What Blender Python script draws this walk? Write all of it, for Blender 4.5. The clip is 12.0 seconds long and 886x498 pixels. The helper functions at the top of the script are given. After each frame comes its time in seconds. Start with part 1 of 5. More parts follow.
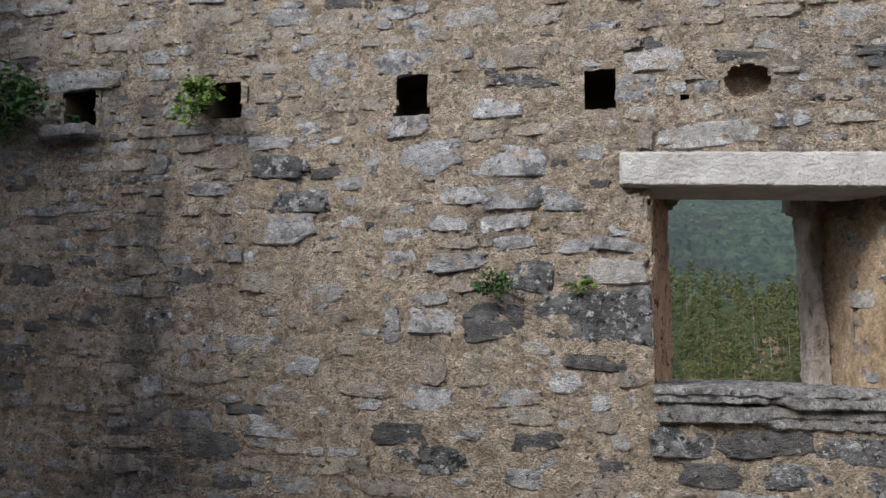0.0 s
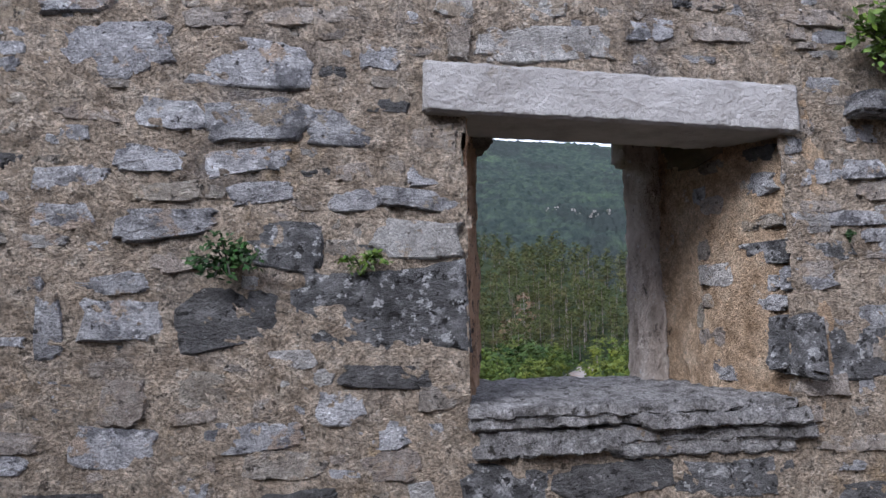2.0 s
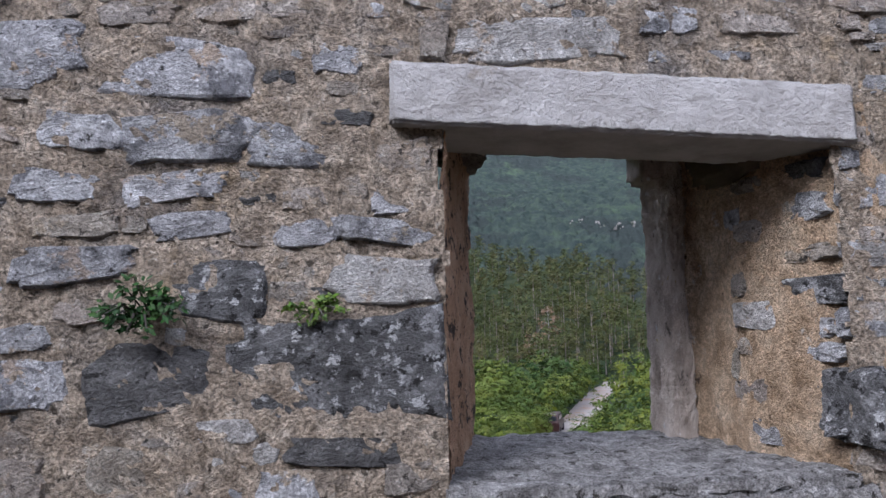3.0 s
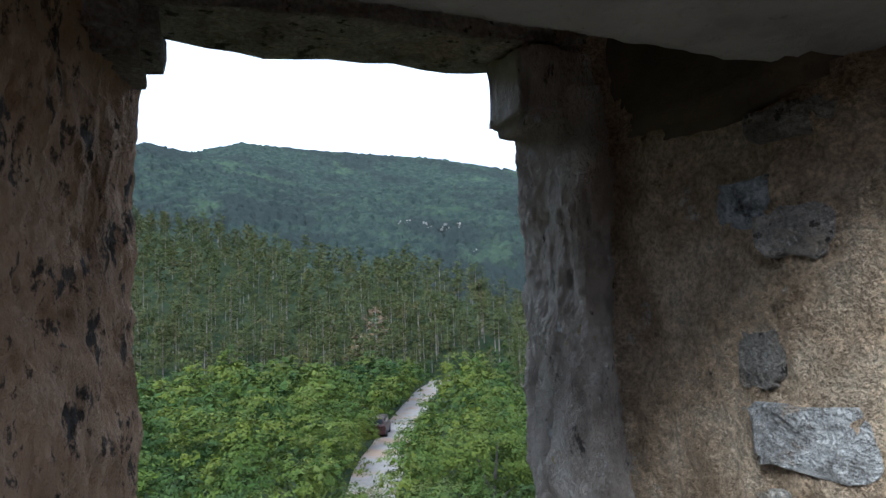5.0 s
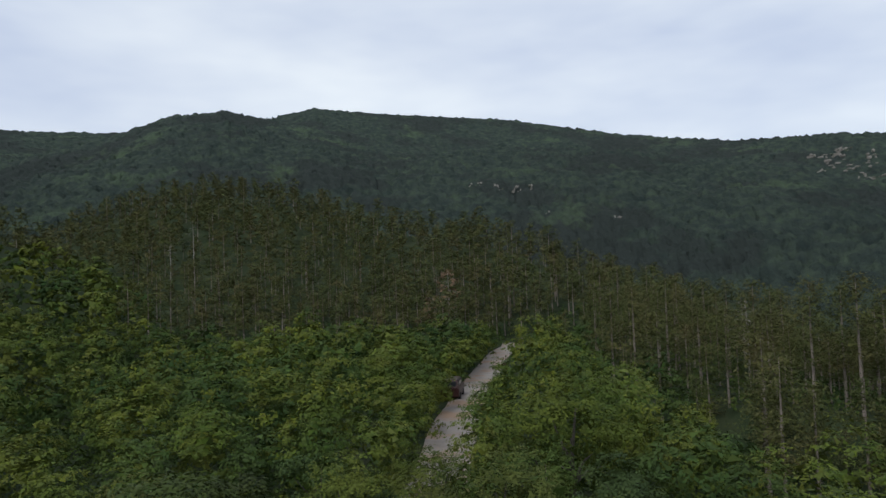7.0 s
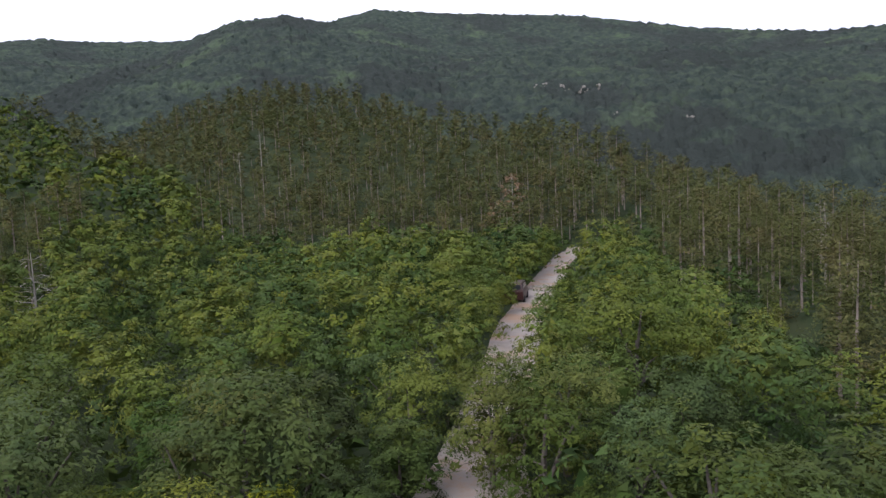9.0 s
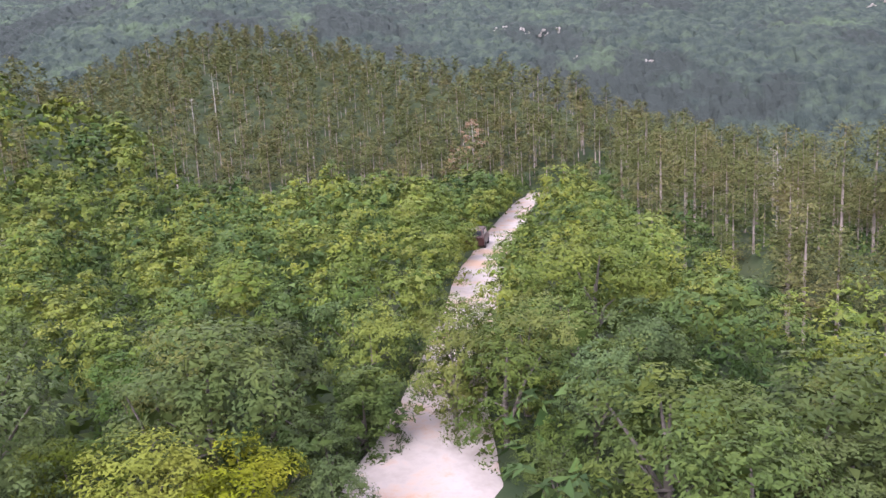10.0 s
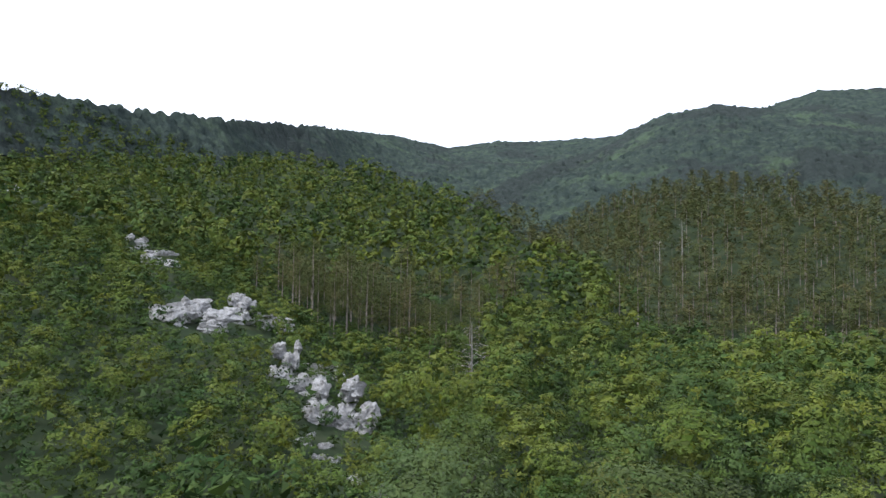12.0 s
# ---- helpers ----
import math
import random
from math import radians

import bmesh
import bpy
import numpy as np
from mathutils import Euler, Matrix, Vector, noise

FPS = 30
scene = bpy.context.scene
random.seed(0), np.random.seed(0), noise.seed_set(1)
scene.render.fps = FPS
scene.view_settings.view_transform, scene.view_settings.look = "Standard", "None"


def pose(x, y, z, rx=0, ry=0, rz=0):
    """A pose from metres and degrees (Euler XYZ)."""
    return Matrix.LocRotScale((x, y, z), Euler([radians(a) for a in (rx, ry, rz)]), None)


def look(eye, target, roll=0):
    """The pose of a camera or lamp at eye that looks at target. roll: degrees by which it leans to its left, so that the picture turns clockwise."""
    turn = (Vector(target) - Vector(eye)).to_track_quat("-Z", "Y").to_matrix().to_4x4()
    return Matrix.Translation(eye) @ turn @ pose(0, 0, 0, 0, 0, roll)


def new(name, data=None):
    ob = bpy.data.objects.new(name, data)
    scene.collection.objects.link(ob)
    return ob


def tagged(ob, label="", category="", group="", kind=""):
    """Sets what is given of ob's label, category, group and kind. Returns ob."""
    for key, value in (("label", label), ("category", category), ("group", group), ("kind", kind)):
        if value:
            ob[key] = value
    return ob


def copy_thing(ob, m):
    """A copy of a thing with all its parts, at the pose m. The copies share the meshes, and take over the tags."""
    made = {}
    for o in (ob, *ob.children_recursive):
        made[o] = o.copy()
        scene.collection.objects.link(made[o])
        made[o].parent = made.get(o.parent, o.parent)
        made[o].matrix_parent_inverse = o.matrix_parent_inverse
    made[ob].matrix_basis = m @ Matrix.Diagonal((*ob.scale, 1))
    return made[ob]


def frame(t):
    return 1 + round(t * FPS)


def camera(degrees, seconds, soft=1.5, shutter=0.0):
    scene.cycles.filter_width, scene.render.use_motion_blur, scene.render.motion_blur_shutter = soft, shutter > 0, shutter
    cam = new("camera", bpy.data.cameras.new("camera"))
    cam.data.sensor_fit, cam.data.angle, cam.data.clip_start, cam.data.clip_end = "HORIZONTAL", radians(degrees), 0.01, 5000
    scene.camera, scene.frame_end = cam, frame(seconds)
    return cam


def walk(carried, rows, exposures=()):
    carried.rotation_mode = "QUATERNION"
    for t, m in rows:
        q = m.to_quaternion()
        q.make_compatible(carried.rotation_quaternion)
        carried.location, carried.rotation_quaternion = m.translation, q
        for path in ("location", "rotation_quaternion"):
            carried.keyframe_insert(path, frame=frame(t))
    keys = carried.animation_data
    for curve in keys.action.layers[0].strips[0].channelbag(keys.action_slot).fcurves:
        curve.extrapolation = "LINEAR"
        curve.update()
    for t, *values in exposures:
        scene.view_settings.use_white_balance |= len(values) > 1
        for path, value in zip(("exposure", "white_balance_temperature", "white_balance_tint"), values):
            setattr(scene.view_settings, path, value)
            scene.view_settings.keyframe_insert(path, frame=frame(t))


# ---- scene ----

# ---------------------------------------------------------------- camera
cam = camera(64.4, 12.0)
PATH = [
    (0, (-0.369, -3.482, 1.200), (-0.733, -1.536, 1.483), 1.00),
    (0.5, (-0.401, -3.100, 1.205), (-0.783, -1.158, 1.493), 1.10),
    (1, (-0.487, -2.789, 1.260), (-0.696, -0.809, 1.454), 0.60),
    (1.5, (-0.488, -2.580, 1.319), (-0.333, -0.594, 1.496), -0.50),
    (2, (-0.397, -2.258, 1.359), (-0.120, -0.285, 1.532), -0.80),
    (2.5, (-0.290, -1.973, 1.430), (-0.126, 0.012, 1.616), -0.70),
    (3, (-0.200, -1.857, 1.470), (0.010, 0.120, 1.683), -1.10),
    (3.5, (-0.172, -1.638, 1.498), (0.351, 0.278, 1.730), -1.60),
    (3.7, (-0.130, -1.537, 1.503), (0.512, 0.344, 1.729), -2.10),
    (5.3, (0.316, -0.225, 1.666), (0.997, 1.646, 1.852), -2.10),
    (5.5, (0.331, -0.135, 1.663), (0.993, 1.745, 1.831), -2.40),
    (6, (0.401, 0.064, 1.653), (1.023, 1.961, 1.772), -2.50),
    (6.5, (0.441, 0.262, 1.652), (1.022, 2.172, 1.772), -2.40),
    (7, (0.490, 0.575, 1.640), (0.976, 2.512, 1.741), -2.15),
    (7.2, (0.500, 0.610, 1.635), (0.939, 2.560, 1.709), -2.19),
    (8.8, (0.520, 0.735, 1.600), (0.802, 2.712, 1.486), -2.39),
    (9, (0.520, 0.735, 1.600), (0.817, 2.706, 1.439), -2.67),
    (9.5, (0.520, 0.735, 1.600), (0.881, 2.679, 1.298), -2.92),
    (10, (0.520, 0.735, 1.600), (0.915, 2.670, 1.284), -3.03),
    (10.5, (0.520, 0.735, 1.600), (0.777, 2.712, 1.441), -2.56),
    (11, (0.520, 0.735, 1.600), (0.427, 2.732, 1.554), -1.53),
    (11.5, (0.520, 0.735, 1.600), (0.026, 2.673, 1.591), -0.38),
    (12, (0.520, 0.735, 1.600), (-0.301, 2.555, 1.707), 0.85),
]
EXPOSURES = [(0, 1.05, 6200, 9), (0.5, 1.12, 5900, 7), (1.0, 0.98, 5800, 11), (1.5, 0.88, 5650, 13), (2.5, 0.85, 5600, 17), (3.7, 0.97, 5500, 13), (5.3, 0.98, 5200, 2), (6.0, 0.36, 5450, 4), (6.5, -0.02, 5900, 5), (7.2, -0.45, 6150, 6),
             (8.8, 0.2, 6150, 15), (9.5, 1.42, 6300, 23), (10, 1.85, 6100, 28), (10.5, 2.08, 5850, 28), (11, 1.83, 5950, 25), (11.5, 1.22, 6000, 13), (12, 0.86, 5950, 9)]
walk(cam, [(t, look(e, g, r)) for t, e, g, r in PATH], EXPOSURES)

# ---------------------------------------------------------------- light
world = bpy.data.worlds.new("world")
scene.world = world
world.use_nodes = True
wn, wl = world.node_tree.nodes, world.node_tree.links
wn.clear()
sky = wn.new("ShaderNodeTexSky")
sky.sky_type, sky.sun_disc = "NISHITA", False
sky.sun_elevation, sky.sun_rotation = radians(40), radians(224)
cloud = wn.new("ShaderNodeTexNoise")
cloud.inputs["Scale"].default_value, cloud.inputs["Detail"].default_value = 2.2, 4
ramp = wn.new("ShaderNodeValToRGB")
ramp.color_ramp.elements[0].position, ramp.color_ramp.elements[1].position = 0.3, 0.7
ramp.color_ramp.elements[0].color = (5.7, 6.1, 7.5, 1)
ramp.color_ramp.elements[1].color = (9.4, 9.4, 9.5, 1)
mixs = wn.new("ShaderNodeMix")
mixs.data_type = "RGBA"
mixs.inputs[0].default_value = 0.88
wbg, wout = wn.new("ShaderNodeBackground"), wn.new("ShaderNodeOutputWorld")
wbg.inputs[1].default_value = 0.14
where_sky, bands = wn.new("ShaderNodeTexCoord"), wn.new("ShaderNodeMapping")
bands.inputs["Scale"].default_value, bands.inputs["Location"].default_value = (1.0, 1.0, 3.2), (0.6, 0.35, 0.0)
wl.new(where_sky.outputs["Generated"], bands.inputs[0])
wl.new(bands.outputs[0], cloud.inputs["Vector"])
wl.new(cloud.outputs["Fac"], ramp.inputs[0])
wl.new(sky.outputs[0], mixs.inputs[6])
wl.new(ramp.outputs[0], mixs.inputs[7])
wl.new(mixs.outputs[2], wbg.inputs[0])
wl.new(wbg.outputs[0], wout.inputs[0])
sun = new("sun", bpy.data.lights.new("sun", "SUN"))
sun.data.energy, sun.data.angle, sun.data.color = 2.75, radians(25), (1.0, 0.97, 0.92)
sun.matrix_world = look((-20, -21, 24.5), (0, 0, 0))


# ---------------------------------------------------------------- materials
def material(name, colors, scale=4.0, detail=6.0, rough=0.9, bump=0.3, bump_scale=40.0, random_amount=0.0, spots=(), island=False, translucent=0.0, bump_dist=0.01, grains=0.0, strata=1.0, gloss=0.25, grit=1.0, soot=0.0):
    """Noise-mixed colours in world metres, fine relief, per-piece variation, and spots: (colour, scale, threshold, sharpness)."""
    m = bpy.data.materials.new(name)
    m.use_nodes = True
    n, l = m.node_tree.nodes, m.node_tree.links
    b = n["Principled BSDF"]
    b.inputs["Roughness"].default_value = rough
    b.inputs["Specular IOR Level"].default_value = gloss
    geo = n.new("ShaderNodeNewGeometry")
    where = n.new("ShaderNodeVectorMath")
    where.operation = "MULTIPLY"
    where.inputs[1].default_value = (1, 1, strata)
    l.new(geo.outputs["Position"], where.inputs[0])
    tex = n.new("ShaderNodeTexNoise")
    tex.inputs["Scale"].default_value, tex.inputs["Detail"].default_value, tex.inputs["Roughness"].default_value = scale, detail, 0.65
    l.new(where.outputs[0], tex.inputs["Vector"])
    r = n.new("ShaderNodeValToRGB")
    els = r.color_ramp.elements
    k = len(colors)
    while len(els) < k:
        els.new(0.5)
    for i, c in enumerate(colors):
        els[i].position = 0.3 + 0.4 * i / max(1, k - 1)
        els[i].color = (*c, 1)
    l.new(tex.outputs["Fac"], r.inputs[0])
    out = r.outputs[0]
    for c, sc, th, sh in spots:
        t2 = n.new("ShaderNodeTexNoise")
        t2.inputs["Scale"].default_value, t2.inputs["Detail"].default_value, t2.inputs["Roughness"].default_value = sc, 7, 0.7
        l.new(where.outputs[0], t2.inputs["Vector"])
        mr = n.new("ShaderNodeMapRange")
        mr.inputs[1].default_value, mr.inputs[2].default_value = th, th + sh
        l.new(t2.outputs["Fac"], mr.inputs[0])
        mx = n.new("ShaderNodeMix")
        mx.data_type = "RGBA"
        l.new(mr.outputs[0], mx.inputs[0])
        l.new(out, mx.inputs[6])
        mx.inputs[7].default_value = (*c, 1)
        out = mx.outputs[2]
    if soot:
        # dark water stain running down the wall below the second beam hole
        sep = n.new("ShaderNodeSeparateXYZ")
        l.new(geo.outputs["Position"], sep.inputs[0])
        off = n.new("ShaderNodeMath")
        off.operation = "ADD"
        off.inputs[1].default_value = 2.68
        far = n.new("ShaderNodeMath")
        far.operation = "ABSOLUTE"
        l.new(sep.outputs[0], off.inputs[0])
        l.new(off.outputs[0], far.inputs[0])
        band = n.new("ShaderNodeMapRange")
        band.interpolation_type = "SMOOTHSTEP"
        band.inputs[1].default_value, band.inputs[2].default_value, band.inputs[3].default_value, band.inputs[4].default_value = 0.1, 0.8, 1.0, 0.0
        l.new(far.outputs[0], band.inputs[0])
        run = n.new("ShaderNodeVectorMath")
        run.operation = "MULTIPLY"
        run.inputs[1].default_value = (1, 1, 0.45)
        l.new(geo.outputs["Position"], run.inputs[0])
        patch = n.new("ShaderNodeTexNoise")
        patch.inputs["Scale"].default_value, patch.inputs["Detail"].default_value, patch.inputs["Roughness"].default_value = 3.2, 9, 0.7
        l.new(run.outputs[0], patch.inputs["Vector"])
        cover = n.new("ShaderNodeMapRange")
        cover.inputs[1].default_value, cover.inputs[2].default_value, cover.inputs[4].default_value = 0.42, 0.6, soot
        l.new(patch.outputs["Fac"], cover.inputs[0])
        both = n.new("ShaderNodeMath")
        both.operation = "MULTIPLY"
        l.new(band.outputs[0], both.inputs[0])
        l.new(cover.outputs[0], both.inputs[1])
        sx = n.new("ShaderNodeMix")
        sx.data_type = "RGBA"
        l.new(both.outputs[0], sx.inputs[0])
        l.new(out, sx.inputs[6])
        sx.inputs[7].default_value = (0.095, 0.09, 0.085, 1)
        out = sx.outputs[2]
    grain = None
    if grains:
        fine = n.new("ShaderNodeTexNoise")
        fine.inputs["Scale"].default_value, fine.inputs["Detail"].default_value, fine.inputs["Roughness"].default_value = grains, 4, 0.7
        l.new(geo.outputs["Position"], fine.inputs["Vector"])
        grain = n.new("ShaderNodeMapRange")
        grain.inputs[1].default_value, grain.inputs[2].default_value = 0.38, 0.58
        l.new(fine.outputs["Fac"], grain.inputs[0])
        coarse = n.new("ShaderNodeTexNoise")
        coarse.inputs["Scale"].default_value, coarse.inputs["Detail"].default_value, coarse.inputs["Distortion"].default_value = grains * 0.3, 5, 0.6
        l.new(geo.outputs["Position"], coarse.inputs["Vector"])
        tv = n.new("ShaderNodeMapRange")
        tv.inputs[1].default_value, tv.inputs[2].default_value = 0.36, 0.64
        tv.inputs[3].default_value, tv.inputs[4].default_value = 1 - 0.32 * grit, 1 + 0.24 * grit
        l.new(coarse.outputs["Fac"], tv.inputs[0])
        gv = n.new("ShaderNodeMapRange")
        gv.inputs[3].default_value, gv.inputs[4].default_value = 1 - 0.5 * grit, 1 + 0.2 * grit
        l.new(grain.outputs[0], gv.inputs[0])
        mul = n.new("ShaderNodeMath")
        mul.operation = "MULTIPLY"
        l.new(tv.outputs[0], mul.inputs[0])
        l.new(gv.outputs[0], mul.inputs[1])
        hv = n.new("ShaderNodeHueSaturation")
        l.new(out, hv.inputs["Color"])
        l.new(mul.outputs[0], hv.inputs["Value"])
        out = hv.outputs[0]
    if random_amount:
        hsv = n.new("ShaderNodeHueSaturation")
        src = geo.outputs["Random Per Island"]
        if not island:
            info = n.new("ShaderNodeObjectInfo")
            src = info.outputs["Random"]
        for socket, lo, hi, mul in (("Value", 1 - random_amount, 1 + random_amount, 1.0), ("Hue", 0.5 - 0.05 * random_amount, 0.5 + 0.05 * random_amount, 7.31), ("Saturation", 1 - 0.6 * random_amount, 1 + 0.5 * random_amount, 3.77)):
            mm = n.new("ShaderNodeMath")
            mm.operation = "MULTIPLY"
            mm.inputs[1].default_value = mul
            fr = n.new("ShaderNodeMath")
            fr.operation = "FRACT"
            mr = n.new("ShaderNodeMapRange")
            mr.inputs[3].default_value, mr.inputs[4].default_value = lo, hi
            l.new(src, mm.inputs[0])
            l.new(mm.outputs[0], fr.inputs[0])
            l.new(fr.outputs[0], mr.inputs[0])
            l.new(mr.outputs[0], hsv.inputs[socket])
        l.new(out, hsv.inputs["Color"])
        out = hsv.outputs[0]
    l.new(out, b.inputs["Base Color"])
    if bump:
        t3 = n.new("ShaderNodeTexNoise")
        t3.inputs["Scale"].default_value, t3.inputs["Detail"].default_value, t3.inputs["Roughness"].default_value = bump_scale, 8, 0.7
        l.new(where.outputs[0], t3.inputs["Vector"])
        bp = n.new("ShaderNodeBump")
        bp.inputs["Strength"].default_value, bp.inputs["Distance"].default_value = bump, bump_dist
        if grain:
            mixh = n.new("ShaderNodeMath")
            mixh.operation = "MULTIPLY_ADD"
            mixh.inputs[1].default_value = 0.5
            l.new(grain.outputs[0], mixh.inputs[0])
            l.new(t3.outputs["Fac"], mixh.inputs[2])
            l.new(mixh.outputs[0], bp.inputs["Height"])
        else:
            l.new(t3.outputs["Fac"], bp.inputs["Height"])
        l.new(bp.outputs[0], b.inputs["Normal"])
    if translucent:
        tr = n.new("ShaderNodeBsdfTranslucent")
        ms = n.new("ShaderNodeMixShader")
        ms.inputs[0].default_value = translucent
        l.new(out, tr.inputs[0])
        l.new(b.outputs[0], ms.inputs[1])
        l.new(tr.outputs[0], ms.inputs[2])
        l.new(ms.outputs[0], n["Material Output"].inputs[0])
    return m


M_MORTAR = material("lime_mortar", [(0.30, 0.23, 0.165), (0.50, 0.40, 0.30), (0.66, 0.56, 0.45)], 12.0, 14, 0.95, 1.0, 30, spots=[((0.66, 0.58, 0.48), 26.0, 0.60, 0.06), ((0.15, 0.12, 0.09), 24.0, 0.585, 0.05), ((0.52, 0.38, 0.23), 2.3, 0.57, 0.12), ((0.23, 0.205, 0.185), 1.0, 0.54, 0.12)], bump_dist=0.09, grains=95, grit=0.95, soot=0.78)
M_REVEAL = material("brown_reveal_mortar", [(0.32, 0.21, 0.12), (0.60, 0.43, 0.28), (0.75, 0.59, 0.42)], 9.0, 14, 0.95, 1.0, 26, spots=[((0.62, 0.55, 0.46), 7.0, 0.60, 0.05), ((0.10, 0.065, 0.045), 12.0, 0.62, 0.06)], bump_dist=0.05, grains=150, grit=0.7)
M_STONE = material("limestone", [(0.20, 0.193, 0.195), (0.49, 0.475, 0.475), (0.72, 0.705, 0.70)], 11.0, 12, 0.9, 1.0, 22, 0.22, spots=[((0.19, 0.185, 0.19), 6.0, 0.53, 0.07), ((0.46, 0.37, 0.28), 7.0, 0.56, 0.04), ((0.72, 0.71, 0.71), 9.0, 0.60, 0.03), ((0.70, 0.69, 0.69), 34.0, 0.62, 0.03), ((0.06, 0.055, 0.05), 24.0, 0.61, 0.04)], bump_dist=0.045, strata=1.25, grains=130, grit=0.6, soot=0.76)
M_BROWN = material("brown_limestone", [(0.19, 0.155, 0.125), (0.42, 0.36, 0.30), (0.56, 0.50, 0.43)], 11.0, 12, 0.9, 1.0, 22, 0.2, spots=[((0.46, 0.37, 0.28), 7.0, 0.53, 0.04), ((0.60, 0.56, 0.51), 30.0, 0.61, 0.04), ((0.08, 0.068, 0.056), 24.0, 0.58, 0.04)], bump_dist=0.045, strata=1.1, grains=130, grit=0.6, soot=0.76)
M_DARK = material("dark_limestone", [(0.07, 0.066, 0.063), (0.15, 0.143, 0.138), (0.29, 0.28, 0.27)], 10.0, 12, 0.9, 1.0, 20, 0.15, spots=[((0.04, 0.037, 0.035), 16.0, 0.57, 0.05), ((0.42, 0.40, 0.385), 26.0, 0.62, 0.04)], bump_dist=0.08, strata=1.5, grains=110, grit=0.42)
M_LICHEN = material("lichened_limestone", [(0.055, 0.053, 0.052), (0.16, 0.155, 0.152), (0.36, 0.35, 0.345)], 10.0, 12, 0.9, 1.0, 24, 0.12, spots=[((0.42, 0.41, 0.405), 13.0, 0.54, 0.06), ((0.68, 0.67, 0.66), 22.0, 0.575, 0.03), ((0.035, 0.032, 0.03), 19.0, 0.56, 0.04)], bump_dist=0.08, strata=1.2, grains=120, grit=0.42)
M_BUFF = material("buff_limestone", [(0.26, 0.24, 0.215), (0.50, 0.47, 0.435), (0.68, 0.655, 0.62)], 11.0, 12, 0.9, 1.0, 24, 0.15, spots=[((0.46, 0.37, 0.28), 7.0, 0.56, 0.04), ((0.15, 0.13, 0.11), 20.0, 0.60, 0.05)], bump_dist=0.045, strata=1.1, grains=130, grit=0.6)
M_PALE = material("pale_limestone", [(0.31, 0.285, 0.262), (0.43, 0.405, 0.38), (0.52, 0.495, 0.47)], 7.0, 12, 0.9, 1.0, 42, spots=[((0.30, 0.265, 0.225), 4.0, 0.64, 0.05), ((0.24, 0.22, 0.20), 30.0, 0.64, 0.04)], bump_dist=0.035)
M_SILL = material("weathered_sill_stone", [(0.156, 0.146, 0.137), (0.42, 0.396, 0.378), (0.672, 0.648, 0.63)], 12.0, 12, 0.9, 1.0, 18, spots=[((0.08, 0.072, 0.06), 26.0, 0.57, 0.05), ((0.64, 0.63, 0.61), 24.0, 0.62, 0.04)], bump_dist=0.09, grains=180)
M_JAMB = material("jamb_stone", [(0.24, 0.19, 0.155), (0.56, 0.47, 0.395), (0.76, 0.69, 0.62)], 9.0, 14, 0.9, 1.0, 24, spots=[((0.70, 0.68, 0.66), 34.0, 0.62, 0.04), ((0.45, 0.34, 0.15), 14.0, 0.66, 0.04), ((0.12, 0.10, 0.085), 20.0, 0.60, 0.05)], bump_dist=0.13, strata=0.55)
M_LEFT = material("flaking_jamb_plaster", [(0.29, 0.175, 0.10), (0.50, 0.315, 0.195), (0.61, 0.43, 0.29)], 7.0, 12, 0.9, 1.0, 20, spots=[((0.07, 0.055, 0.045), 13.0, 0.57, 0.04), ((0.11, 0.08, 0.06), 30.0, 0.57, 0.05)], bump_dist=0.08, strata=0.7)
M_GROUND = material("forest_soil", [(0.018, 0.028, 0.014), (0.026, 0.036, 0.018), (0.04, 0.045, 0.024)], 0.3, 8, 0.95, 0.4, 3.0, gloss=0.04)
M_ROAD = material("gravel_road", [(0.162, 0.138, 0.12), (0.219, 0.194, 0.176), (0.282, 0.257, 0.24)], 0.8, 9, 0.95, 0.5, 12, spots=[((0.22, 0.15, 0.105), 0.4, 0.48, 0.12)])
M_LEAF = material("broad_leaves", [(0.0464, 0.0653, 0.0126), (0.0711, 0.0895, 0.015), (0.0969, 0.109, 0.0174)], 0.5, 3, 0.6, 0, 1, 0.24, translucent=0.1, gloss=0.04)
M_OAK = material("oak_leaves", [(0.0283, 0.0449, 0.0128), (0.0435, 0.0612, 0.0149), (0.061, 0.0765, 0.0171)], 0.5, 3, 0.6, 0, 1, 0.2, translucent=0.1, gloss=0.06)
M_BLUELEAF = material("blue_green_leaves", [(0.0321, 0.0558, 0.0186), (0.0482, 0.0754, 0.0215), (0.0641, 0.092, 0.0244)], 0.5, 3, 0.6, 0, 1, 0.22, translucent=0.1, gloss=0.04)
M_YELLOWLEAF = material("yellow_green_leaves", [(0.0713, 0.092, 0.0116), (0.106, 0.12, 0.0136), (0.136, 0.14, 0.0175)], 0.5, 3, 0.6, 0, 1, 0.22, translucent=0.2, gloss=0.04)
M_WOOD = material("broad_leaves_wood", [(0.0387, 0.0653, 0.0174), (0.065, 0.0902, 0.0189), (0.101, 0.113, 0.0189), (0.051, 0.0809, 0.0237)], 0.27, 0.4, 0.7, 0, 1, 0.16, island=True, translucent=0.1, gloss=0.04)
M_PINE = material("pine_needles", [(0.052, 0.066, 0.022), (0.074, 0.08, 0.028), (0.098, 0.086, 0.036)], 0.22, 1.5, 0.7, 0, 1, 0.18, island=True, translucent=0.25, gloss=0.04)
